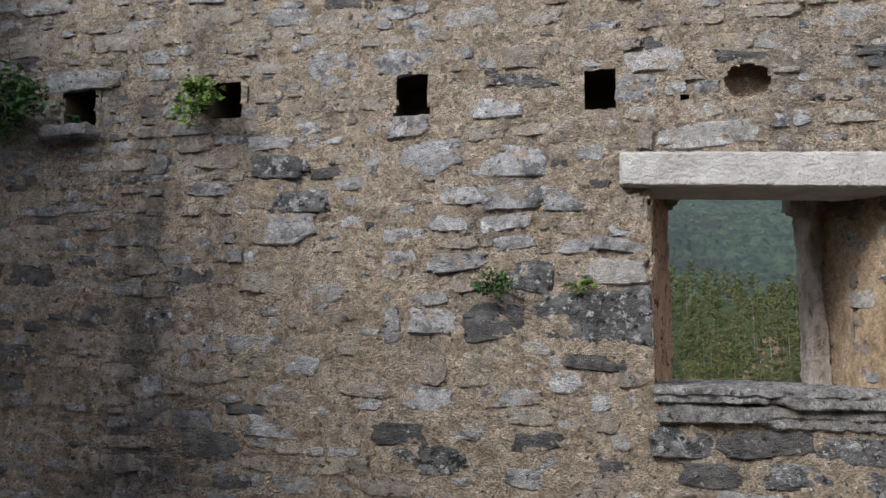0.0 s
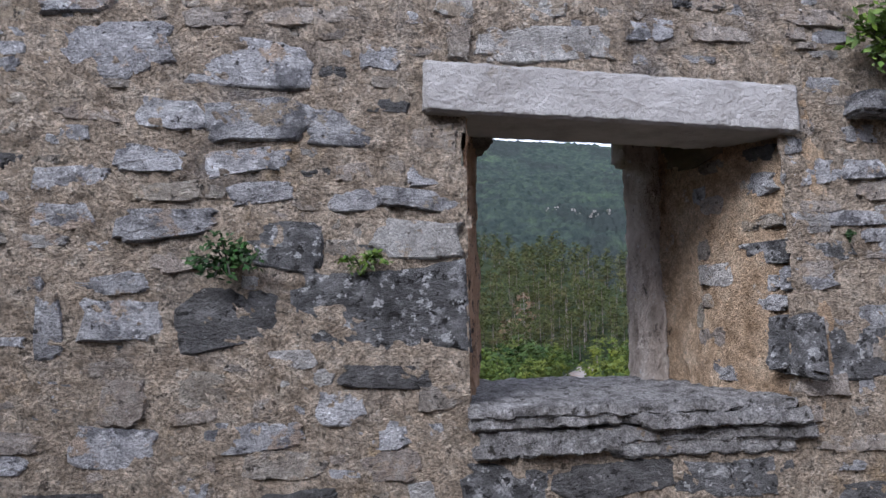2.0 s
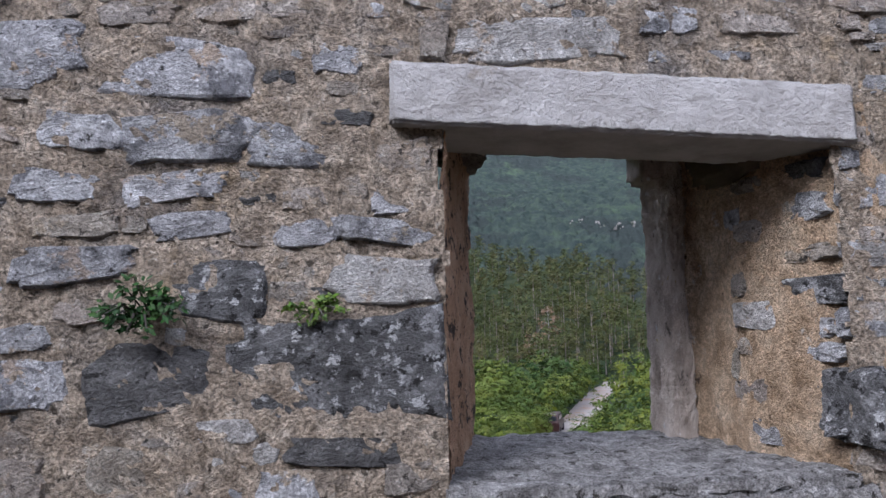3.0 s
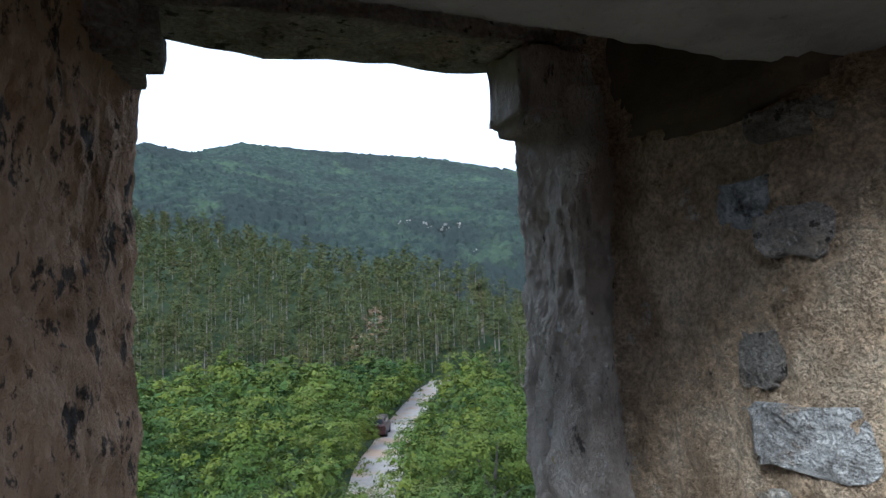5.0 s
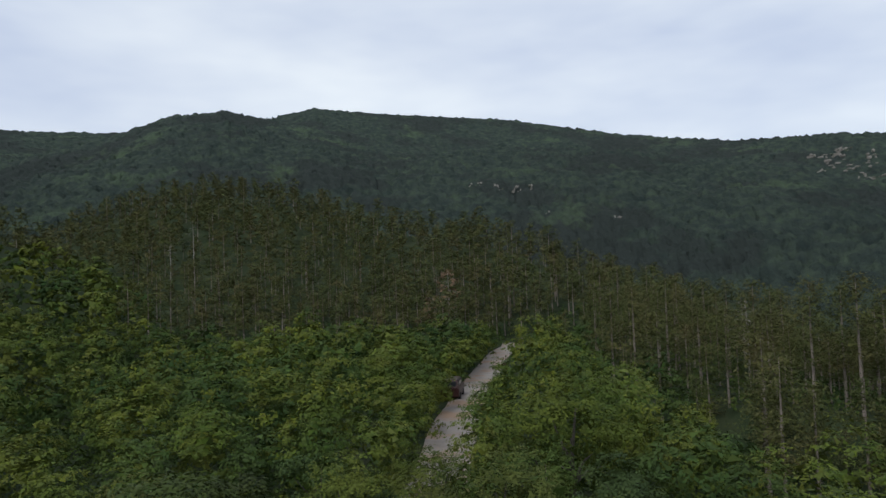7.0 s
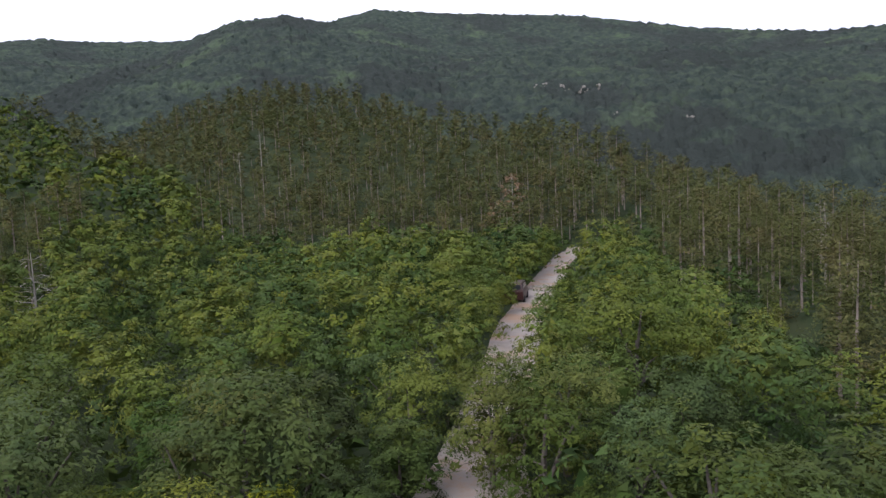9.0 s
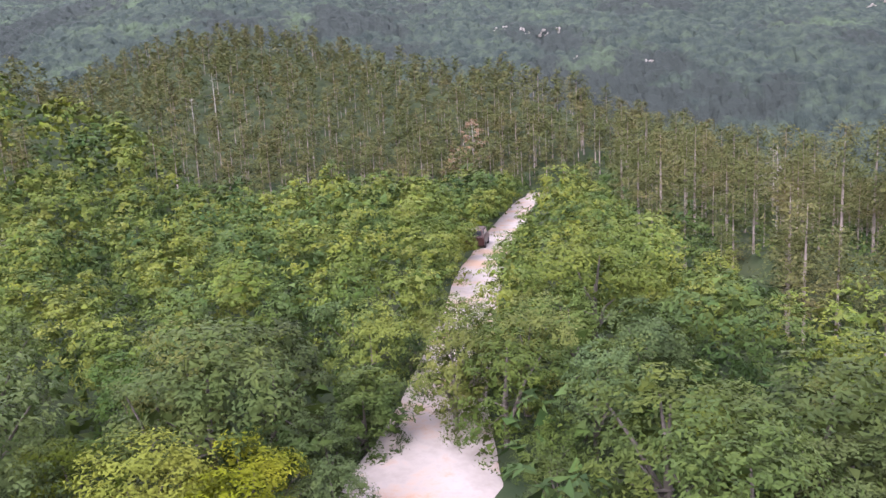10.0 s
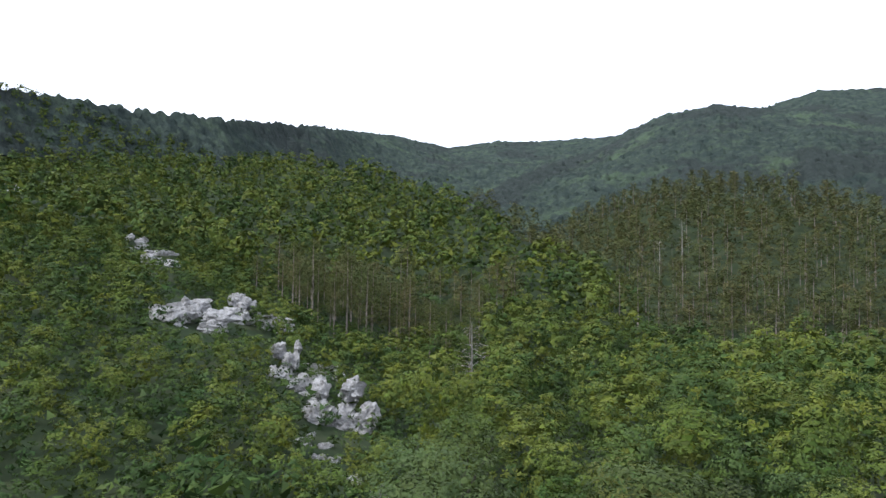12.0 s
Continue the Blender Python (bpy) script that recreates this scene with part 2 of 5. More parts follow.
# leaf greens with the blue-grey of distance haze mixed into the colour
M_HAZED_CANOPY = material("distant_canopy", [(0.0201, 0.0284, 0.0277), (0.0348, 0.0468, 0.0397), (0.0549, 0.0736, 0.0508)], 0.10, 9, 0.9, 1.0, 0.3, spots=[((0.030, 0.037, 0.034), 0.009, 0.50, 0.05), ((0.060, 0.083, 0.052), 0.012, 0.57, 0.10)], bump_dist=3.0, gloss=0.04)
M_RUST = material("rusty_needles", [(0.13, 0.085, 0.05), (0.20, 0.125, 0.075)], 0.6, 3, 0.8, 0, 1, 0.2, island=True)
M_BARK = material("bark", [(0.045, 0.038, 0.032), (0.11, 0.097, 0.084)], 1.5, 6, 0.9, 0.4, 12)
M_PINEBARK = material("pine_bark", [(0.12, 0.098, 0.084), (0.25, 0.212, 0.187)], 1.5, 6, 0.9, 0.4, 12)
M_GREENWOOD = material("fresh_green_leaves_wood", [(0.0513, 0.0775, 0.0175), (0.078, 0.102, 0.0204), (0.103, 0.116, 0.0252)], 0.27, 0.4, 0.7, 0, 1, 0.16, island=True, translucent=0.1, gloss=0.04)
M_DEEPWOOD = material("deep_green_leaves_wood", [(0.0268, 0.0498, 0.0158), (0.0425, 0.0668, 0.0194), (0.0582, 0.0824, 0.0209)], 0.27, 0.4, 0.7, 0, 1, 0.16, island=True, translucent=0.1, gloss=0.04)
M_DEADWOOD = material("bleached_wood", [(0.177, 0.16, 0.143), (0.286, 0.265, 0.245)], 2, 6, 0.9, 0.3, 12)
M_ROCK = material("outcrop_limestone", [(0.1804, 0.1722, 0.164), (0.328, 0.3157, 0.3075), (0.4428, 0.4305, 0.4223)], 1.2, 10, 0.9, 1.0, 4.0, spots=[((0.14, 0.13, 0.12), 2.2, 0.57, 0.06), ((0.05, 0.07, 0.03), 0.9, 0.62, 0.04)], bump_dist=0.4)
M_FERN = material("fern_leaves", [(0.05, 0.09, 0.02), (0.09, 0.14, 0.03), (0.13, 0.17, 0.04)], 20, 2, 0.6, 0, 1, 0.3, island=True, translucent=0.16, gloss=0.04)
M_FERNDARK = material("ivy_leaves", [(0.02, 0.045, 0.018), (0.035, 0.07, 0.025), (0.05, 0.09, 0.03)], 20, 2, 0.5, 0, 1, 0.3, island=True, translucent=0.2, gloss=0.04)
# very dark albedo stands in for deep shade in the recesses
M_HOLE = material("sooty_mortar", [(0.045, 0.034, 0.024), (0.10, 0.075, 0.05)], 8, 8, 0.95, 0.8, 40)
M_CLIFF = material("far_cliff", [(0.11, 0.1, 0.09), (0.19, 0.175, 0.158), (0.27, 0.25, 0.23)], 0.15, 9, 0.9, 1.0, 0.6, spots=[((0.05, 0.06, 0.04), 0.12, 0.54, 0.04)], bump_dist=2.0)
M_CARPAINT = material("dark_red_paint", [(0.03, 0.013, 0.012), (0.036, 0.015, 0.014)], 3, 2, 0.35, 0)
M_RUBBER = material("black_rubber", [(0.02, 0.02, 0.02), (0.03, 0.03, 0.03)], 8, 2, 0.8, 0)
M_GLASS = material("dark_car_glass", [(0.015, 0.018, 0.02), (0.02, 0.022, 0.025)], 3, 2, 0.1, 0)


# ---------------------------------------------------------------- mesh helpers
def raw(name, verts, faces, mat, parent=None, smooth=False):
    me = bpy.data.meshes.new(name)
    me.from_pydata(verts, [], faces)
    me.materials.append(mat)
    if smooth:
        me.polygons.foreach_set("use_smooth", [True] * len(me.polygons))
    ob = new(name, me)
    ob.parent = parent
    return ob


def quads_object(name, verts, quads, mat, parent=None, smooth=False):
    """A mesh from numpy arrays: verts (n, 3), faces (m, 3 or 4)."""
    verts, quads = np.asarray(verts, np.float32), np.asarray(quads, np.int32)
    me = bpy.data.meshes.new(name)
    me.vertices.add(len(verts))
    me.vertices.foreach_set("co", verts.ravel())
    me.loops.add(quads.size)
    me.loops.foreach_set("vertex_index", quads.ravel())
    me.polygons.add(len(quads))
    me.polygons.foreach_set("loop_start", np.arange(0, quads.size, quads.shape[1], dtype=np.int32))
    me.polygons.foreach_set("use_smooth", np.full(len(quads), smooth))
    me.update(calc_edges=True)
    me.materials.append(mat)
    ob = new(name, me)
    ob.parent = parent
    return ob


def lattice(nx, ny):
    """Quads of a grid of nx by ny vertices, x fastest."""
    i = np.arange(nx * ny).reshape(ny, nx)
    return np.stack([i[:-1, :-1], i[:-1, 1:], i[1:, 1:], i[1:, :-1]], -1).reshape(-1, 4)


def value_noise(p, seed=0, octaves=4, gain=0.5):
    """Smooth noise in about -1..1 at points p (n, 2 or 3)."""
    p = np.asarray(p, float)
    if p.shape[1] == 2:
        p = np.column_stack([p, np.zeros(len(p))])
    total, amp, norm = np.zeros(len(p)), 1.0, 0.0
    for o in range(octaves):
        q = p * 2.0 ** o + 17.3 * o + seed * 5.1
        c = np.floor(q).astype(np.int64)
        f = q - c
        f = f * f * (3 - 2 * f)
        acc = np.zeros(len(p))
        for dx in (0, 1):
            for dy in (0, 1):
                for dz in (0, 1):
                    h = (c[:, 0] + dx) * 374761393 + (c[:, 1] + dy) * 668265263 + (c[:, 2] + dz) * 1274126177 + seed * 97
                    h = (h ^ (h >> 13)) * 1103515245 & 0x7FFFFFFF
                    h = (h ^ (h >> 15)) * 12345 & 0xFFFF
                    w = (f[:, 0] if dx else 1 - f[:, 0]) * (f[:, 1] if dy else 1 - f[:, 1]) * (f[:, 2] if dz else 1 - f[:, 2])
                    acc += w * (h / 32767.5 - 1)
        total += amp * acc
        norm += amp
        amp *= gain
    return total / norm


# ---------------------------------------------------------------- terrain
CX, CY, EYE = 0.5, 0.67, 1.6


def table(az, text):
    """Linear table over the bearing in degrees: 'bearing:value ...'."""
    pairs = [tuple(float(v) for v in w.split(":")) for w in text.split()]
    return np.interp(az, [p[0] for p in pairs], [p[1] for p in pairs])


def road_x(y):
    return np.interp(y, [-40, 0, 14, 19, 39, 51, 77, 100, 112, 125], [-6, -1.5, 1.6, 3.1, 9.7, 13.5, 24, 34, 42, 56])


def ground_z(x, y):
    dx, dy = np.asarray(x, float) - CX, np.asarray(y, float) - CY
    r, az = np.hypot(dx, dy), np.degrees(np.arctan2(dx, dy))
    rr = np.array([0, 12, 30, 50, 80, 110, 150])
    cols = {-180: (-9, -9, -9, -9, -9, -9, -9), -57: (-8.6, -9, -8.5, -4.5, 2, 9, 18), -45: (-8.6, -9, -8.6, -5.5, 0.5, 6.5, 11),
            -35: (-8.6, -9, -9, -7.5, -4, -1, 3), -28: (-8.6, -9.2, -9.2, -9, -8, -7, -3), -15: (-8.6, -9.5, -10, -10, -10, -9, -5),
            0: (-8.6, -9, -9.4, -9.6, -9.4, -8.8, -4), 10: (-8.6, -8.6, -8.6, -8.6, -8.5, -8.4, -2), 20: (-8.6, -8.6, -8.6, -8.6, -8.5, -8.4, -4),
            30: (-8.6, -9.5, -10.5, -11, -11.5, -11, -11), 46: (-8.6, -11, -14, -15.5, -17, -18, -30), 180: (-9, -9, -9, -9, -9, -9, -9)}
    keys = sorted(cols)
    stack = np.array([np.interp(r, rr, cols[k]) for k in keys])
    base = np.zeros_like(r)
    pos = np.clip(np.searchsorted(keys, az) - 1, 0, len(keys) - 2)
    k0, k1 = np.array(keys)[pos], np.array(keys)[pos + 1]
    f = (az - k0) / (k1 - k0)
    idx = np.arange(r.size).reshape(r.shape)
    flat = stack.reshape(len(keys), -1)
    base = (flat[pos.ravel(), idx.ravel()] * (1 - f.ravel()) + flat[pos.ravel() + 1, idx.ravel()] * f.ravel()).reshape(r.shape)
    out = base

    def layer(R, el, tree, foot, back):
        crest = EYE + R * np.tan(np.radians(el)) - tree
        front = crest - (crest + 9.6) * np.clip((R - r) / np.maximum(R - foot, 5), 0, 2) ** 0.9
        return np.where(r < R, front, crest - back * (r - R))

    spur = layer(table(az, "-180:300 -60:300 -38:280 -27:230 -16:175 -6.5:115 0:110 180:110"), table(az, "-60:9 -38:11 -29:10.4 -27:9.4 -22:8.3 -16:5.3 -11:3 -6.5:0 0:-6 10:-20 180:-20"), 7, 85, 0.4)
    pine = layer(table(az, "-20:270 -13:260 -3:250 10:210 18:180 24:150 30:125 38:110 46:100 90:100"), table(az, "-60:-5 -20:3 -13.3:6.5 -11:7.7 -7:8.9 -3:9.4 2:8.8 10:6.6 18.6:5.5 24:3.7 28:1.4 34:-1 38:-2.8 46:-5 60:-8 180:-8"), 8, table(az, "-20:120 0:112 20:112 30:70 46:60"), 0.35)
    far_r = table(az, "-180:900 -90:450 -57:450 -42:520 -34:700 -24:1400 -10:1300 -6:950 -2:900 1:1200 20:1200 47:1000 90:900 180:900")
    far_el = table(az, "-180:9 -57:13.4 -42:13.0 -34:12.8 -28:12.2 -24:11.3 -20:11.9 -17:11.85 -10:12.2 -5:12.6 0:13.6 4:14.45 12:13.85 20:13.15 29:11.35 37:10.1 44:9.8 47:9.4 180:9")
    crest = EYE + far_r * np.tan(np.radians(far_el)) - 6
    u = np.clip((r - 330) / (far_r - 330), 0, 1)
    lumps = value_noise(np.column_stack([np.ravel(x) / 170, np.ravel(y) / 170]), 3, 3).reshape(r.shape)
    far = np.where(r < far_r, -25 + (crest + 25) * u ** np.interp(az, [-24, -8], [0.85, 1.3]) + lumps * 40 * np.sin(np.pi * u) * (u > 0), crest - 0.25 * (r - far_r))

    def fold(R, el):
        """A nearer fold of the far hill with its crest at distance R."""
        top = EYE + R * np.tan(np.radians(el)) - 6
        v = np.clip((r - 330) / (R - 330), 0, 1)
        return np.where(r < R, -25 + (top + 25) * v ** 0.8 + lumps * 22 * np.sin(np.pi * v), top - 0.35 * (r - R))

    knob = fold(table(az, "-20:760 -7:860 0:880 6:800 15:680"), table(az, "-30:4 -24:7.5 -14.7:10.75 -11:11.95 -7:13.6 -2.9:14.15 -0.7:13.75 4.2:12.92 6.8:11.9 11.4:10.7 15:9.3 22:6 40:0"))
    shelf = fold(table(az, "0:700 18:720 30:650 47:560"), table(az, "-6:4 2:8.6 6:10.2 9.6:10.76 15:11.04 19:11.05 24:10.72 29.6:10.13 33:9.26 37:8.45 46.5:5.8 60:4"))
    far = np.maximum(far, np.maximum(knob, shelf))
    out = np.where(r > 60, np.maximum(out, np.where(r > 112, np.maximum(spur, pine), np.where(r > 84, spur, out))), out)
    out = np.where((r > 62) & (az > 26) & (az < 90), np.maximum(base, pine), out)
    out = np.where(r > 330, np.maximum(np.maximum(spur, pine), far), np.where(r > 150, np.maximum(np.maximum(spur, pine), -30), out))
    return out


az_list = np.concatenate([np.arange(-180, -66, 6.0), np.arange(-66, 58, 0.8), np.arange(58, 180.1, 6.0)])
r_list = np.concatenate([np.linspace(0.5, 12, 6), np.geomspace(14, 420, 90), np.geomspace(440, 1800, 46), [2600, 4000]])
AZ, RR = np.meshgrid(np.radians(az_list), r_list)
GX, GY = CX + RR * np.sin(AZ), CY + RR * np.cos(AZ)
GZ = ground_z(GX, GY)
GZ = np.where(RR > 2000, 20.0, np.where(RR > 320, GZ - 7, GZ))
ground = quads_object("ground", np.column_stack([GX.ravel(), GY.ravel(), GZ.ravel()]), lattice(len(az_list), len(r_list))[:, ::-1], M_GROUND, smooth=True)
tagged(ground, "wooded valley ground of dark soil rising into hills", "ground", kind="structure")

ys = np.linspace(9, 107, 99)
cx = road_x(ys)
cx = np.convolve(np.pad(cx, 4, mode="edge"), np.ones(9) / 9, "valid")
tx = np.gradient(cx, ys)
road_v = []
for k in range(9):
    off = (k - 4) / 4 * (np.interp(ys, [20, 26], [2.35, 1.65]) + 0.25 * value_noise(np.column_stack([ys / 3, ys * 0 + k]), 5))
    px, py = cx + off / np.sqrt(1 + tx ** 2), ys - off * tx / np.sqrt(1 + tx ** 2)
    road_v.append(np.column_stack([px, py, ground_z(cx, ys) + 0.12 + 0.03 * value_noise(np.column_stack([px, py]), 6) - 0.05 * (abs(k - 4) == 4)]))
road_v = np.stack(road_v, 1).reshape(-1, 3)
road = quads_object("road", road_v, lattice(9, len(ys)), M_ROAD, smooth=True)
tagged(road, "pale gravel track winding between the trees", "road", kind="structure")


# ---------------------------------------------------------------- trees
def leaf_cards(rng, p, n, size, slim=0.55):
    """One three-cornered leaf at each place p facing n; returns verts, faces."""
    n = n / np.linalg.norm(n, axis=1)[:, None]
    a = np.cross(n, rng.normal(size=n.shape))
    a /= np.linalg.norm(a, axis=1)[:, None]
    b = np.cross(n, a)
    s = size * rng.uniform(0.6, 1.35, len(p))[:, None]
    v = np.stack([p - a * s, p + b * s * slim + a * s * 0.1, p + a * s * 0.9 - b * s * slim * 0.6], 1).reshape(-1, 3)
    return v, np.arange(len(v)).reshape(-1, 3)


def crown_cards(rng, lobes, count, size, up=0.5, per=26, clump=0.42, flat=0.7):
    """A crown of leafy twig ends: clumps of leaves standing on the lobes (x, y, z, rx, rz) round a sparse dark inside."""
    lobes = np.array(lobes, float)
    area = lobes[:, 3] * lobes[:, 4]
    k = max(6, count // per)
    which = rng.choice(len(lobes), k * 4, p=area / area.sum())
    d = rng.normal(size=(k * 4, 3))
    d[:, 2] = np.where(d[:, 2] < -0.6, -d[:, 2], d[:, 2])
    d /= np.linalg.norm(d, axis=1)[:, None]
    L = lobes[which]
    c = L[:, :3] + d * np.column_stack([L[:, 3], L[:, 3], L[:, 4]]) * rng.uniform(0.72, 1.0, k * 4)[:, None]
    inside = np.zeros(len(c), bool)
    for q in lobes:
        e = (c - q[:3]) / np.array([q[3], q[3], q[4]])
        inside |= (e ** 2).sum(1) < 0.42
    c, d = c[~inside][:k], d[~inside][:k]
    r = clump * rng.uniform(0.6, 1.25, len(c))
    cc, dd, r = np.repeat(c, per, 0), np.repeat(d, per, 0), np.repeat(r, per)
    e = rng.normal(size=cc.shape) + dd * 0.7 + np.array([0, 0, 0.55])
    e /= np.linalg.norm(e, axis=1)[:, None]
    p = cc + e * (r * rng.uniform(0.35, 1.05, len(cc)))[:, None] * np.array([1, 1, flat])
    out = (p - lobes[:, :3].mean(0)) * np.array([1, 1, 0.9])
    out /= np.linalg.norm(out, axis=1)[:, None] + 1e-6
    leaves = leaf_cards(rng, p, out * 0.75 + e * 0.5 + np.array([0, 0, up * 0.5]) + rng.normal(size=e.shape) * 0.32, size)
    m = max(8, count // 40)
    L = lobes[rng.choice(len(lobes), m, p=area / area.sum())]
    e = rng.normal(size=(m, 3))
    e /= np.linalg.norm(e, axis=1)[:, None]
    p = L[:, :3] + e * np.column_stack([L[:, 3], L[:, 3], L[:, 4]]) * 0.4
    return joined([leaves, leaf_cards(rng, p, e, size * 1.9, 0.8)])


def tube(points, radii, sides=6):
    """Verts and quads of a tapered limb along points."""
    v, q = [], []
    for i, (p, r) in enumerate(zip(points, radii)):
        for k in range(sides):
            a = 2 * math.pi * k / sides
            v.append((p[0] + r * math.cos(a), p[1] + r * math.sin(a), p[2]))
    for i in range(len(points) - 1):
        for k in range(sides):
            q.append((i * sides + k, i * sides + (k + 1) % sides, (i + 1) * sides + (k + 1) % sides, (i + 1) * sides + k))
    return np.array(v), np.array(q)


def joined(parts):
    vs, qs, n = [], [], 0
    for v, q in parts:
        vs.append(v)
        qs.append(np.asarray(q) + n)
        n += len(v)
    return np.concatenate(vs), np.concatenate(qs)


def broadleaf_parts(seed, count, size, limbs=5, per=26, clump=0.42):
    """A broadleaf about 6 m high: (wood, crown)."""
    rng = np.random.default_rng(seed)
    H = 6.0
    lobes = [(0, 0, H * 0.62, 1.4, 1.7)]
    wood = [tube([(0, 0, -0.8), (0.08, 0.05, 1.4), (0.02, 0.1, 3.0), (0.1, 0.0, 4.8)], [0.15, 0.11, 0.07, 0.02])]
    for k in range(limbs + 6):
        a = 2 * math.pi * (k + rng.uniform(-0.3, 0.3)) / (limbs + 6)
        d, z = rng.uniform(0.6, 1.45), H * (rng.uniform(0.14, 0.5) if k % 2 else rng.uniform(0.45, 0.86))
        rad = rng.uniform(0.5, 1.0)
        lobes.append((d * math.cos(a), d * math.sin(a), z, rad, rad * rng.uniform(0.85, 1.2)))
        if k < limbs:
            wood.append(tube([(0.05, 0.05, 1.8 + 0.25 * k), (d * 0.5 * math.cos(a), d * 0.5 * math.sin(a), (1.8 + z) / 2 + 0.4), (d * math.cos(a), d * math.sin(a), z)], [0.08, 0.05, 0.02], 5))
    lobes.append((rng.uniform(-0.4, 0.4), rng.uniform(-0.4, 0.4), H * 0.88, 0.95, 0.8))
    return joined(wood), crown_cards(rng, lobes, count, size, 0.5, per, clump)


def pine_parts(seed, count, size, per=18):
    """A tall pine about 11 m high: bare pale trunk, whorls of level boughs with needle tufts: (wood, crown)."""
    rng = np.random.default_rng(seed)
    H = 11.0
    wood = [tube([(0, 0, -1), (0.05, 0, H * 0.5), (0.0, 0.06, H * 0.97)], [0.13, 0.085, 0.02], 5)]
    start = rng.uniform(0.26, 0.42)
    n = max(10, count // per)
    ps, ns = [], []
    for k in range(n):
        f = (k + rng.uniform(0, 1)) / n
        z = H * (start + (0.99 - start) * f)
        a, reach = rng.uniform(0, 6.28), (0.35 + 1.75 * math.sin(math.pi * (0.2 + 0.75 * f)) ** 0.8) * rng.uniform(0.55, 1.15)
        t = rng.uniform(0.12, 1.05, per)
        side = rng.normal(size=per) * (0.12 + 0.22 * t)
        x, y = reach * t * math.cos(a) - side * math.sin(a), reach * t * math.sin(a) + side * math.cos(a)
        ps.append(np.column_stack([x, y, z + 0.32 * t * t - 0.25 * f + rng.normal(size=per) * 0.2]))
        ns.append(np.column_stack([0.4 * x, 0.4 * y, np.full(per, 0.8)]) + rng.normal(size=(per, 3)) * 0.45)
    for k in range(9):
        z, a = H * rng.uniform(0.16, start + 0.08), rng.uniform(0, 6.28)
        L = rng.uniform(0.5, 1.5)
        wood.append(tube([(0, 0, z), (L * math.cos(a), L * math.sin(a), z + rng.uniform(-0.15, 0.2))], [0.035, 0.012], 3))
    return joined(wood), leaf_cards(rng, np.concatenate(ps), np.concatenate(ns), size, 0.4)


def spread(templates, places, rng, girth=(0.95, 1.35)):
    """All templates' copies at places (x, y, z, scale), joined."""
    parts = []
    turn = rng.uniform(0, 2 * math.pi, len(places))
    pick = rng.integers(0, len(templates), len(places))
    vs, qs, n = [], [], 0
    for k, (v, q) in enumerate(templates):
        sel = np.where(pick == k)[0]
        if not len(sel):
            continue
        c, s = np.cos(turn[sel])[:, None], np.sin(turn[sel])[:, None]
        sc = places[sel, 3][:, None]
        wide = sc * rng.uniform(*girth, len(sel))[:, None]
        x = (v[None, :, 0] * c - v[None, :, 1] * s) * wide + places[sel, 0][:, None]
        y = (v[None, :, 0] * s + v[None, :, 1] * c) * wide + places[sel, 1][:, None]
        z = v[None, :, 2] * sc + places[sel, 2][:, None]
        vs.append(np.stack([x, y, z], -1).reshape(-1, 3))
        qs.append((q[None] + (np.arange(len(sel)) * len(v))[:, None, None]).reshape(-1, q.shape[1]) + n)
        n += len(sel) * len(v)
    return np.concatenate(vs), np.concatenate(qs)


def scatter(rng, count, az0, az1, r0, r1, gap, power=0.5):
    """Poisson-like places by bearing and distance."""
    kept, cells = [], {}
    for _ in range(count * 6):
        az = rng.uniform(az0, az1)
        r = (r0 ** (1 / power) + rng.uniform() * (r1 ** (1 / power) - r0 ** (1 / power))) ** power
        x, y = CX + r * math.sin(radians(az)), CY + r * math.cos(radians(az))
        g = gap
        key = (int(x // g), int(y // g))
        if any((x - px) ** 2 + (y - py) ** 2 < g * g for i in (-1, 0, 1) for j in (-1, 0, 1) for px, py in cells.get((key[0] + i, key[1] + j), ())):
            continue
        cells.setdefault(key, []).append((x, y))
        kept.append((x, y, az, r))
        if len(kept) >= count:
            break
    return np.array(kept)


# limestone outcrops on the hillside: bearing, elevation, distance, width, height
OUTCROPS = [(-44.1, -2.6, 80, 6.2, 5.6), (-40.8, -2.2, 76, 4.0, 4.4), (-38.8, -3.0, 70, 4.4, 2.2), (-36.8, -6.4, 60, 2.6, 4.8), (-33.8, -6.8, 55, 2.6, 1.8), (-32.2, -10.2, 51, 4.2, 5.2), (-34.8, -8.2, 56, 2.2, 2.6),
            (-34.4, -9.9, 51, 0.9, 1.3), (-33.5, -13.2, 44, 1.5, 1.8), (-28.8, -16.6, 34, 0.8, 1.5), (-47.8, 2.8, 112, 2.8, 3.2), (-46.1, 1.7, 106, 4.2, 4.0), (-56.2, 6.4, 140, 3.0, 1.6), (-35.0, -12.2, 45, 0.9, 1.2), (-31.2, -15.1, 38, 0.8, 0.7)]
ROAD_SEEN = np.array([(road_x(y) + o, y) for y in np.concatenate([np.arange(15, 23, 1.0), np.arange(33, 58, 1.5), np.arange(70, 112, 2.0)]) for o in (0.2,)])


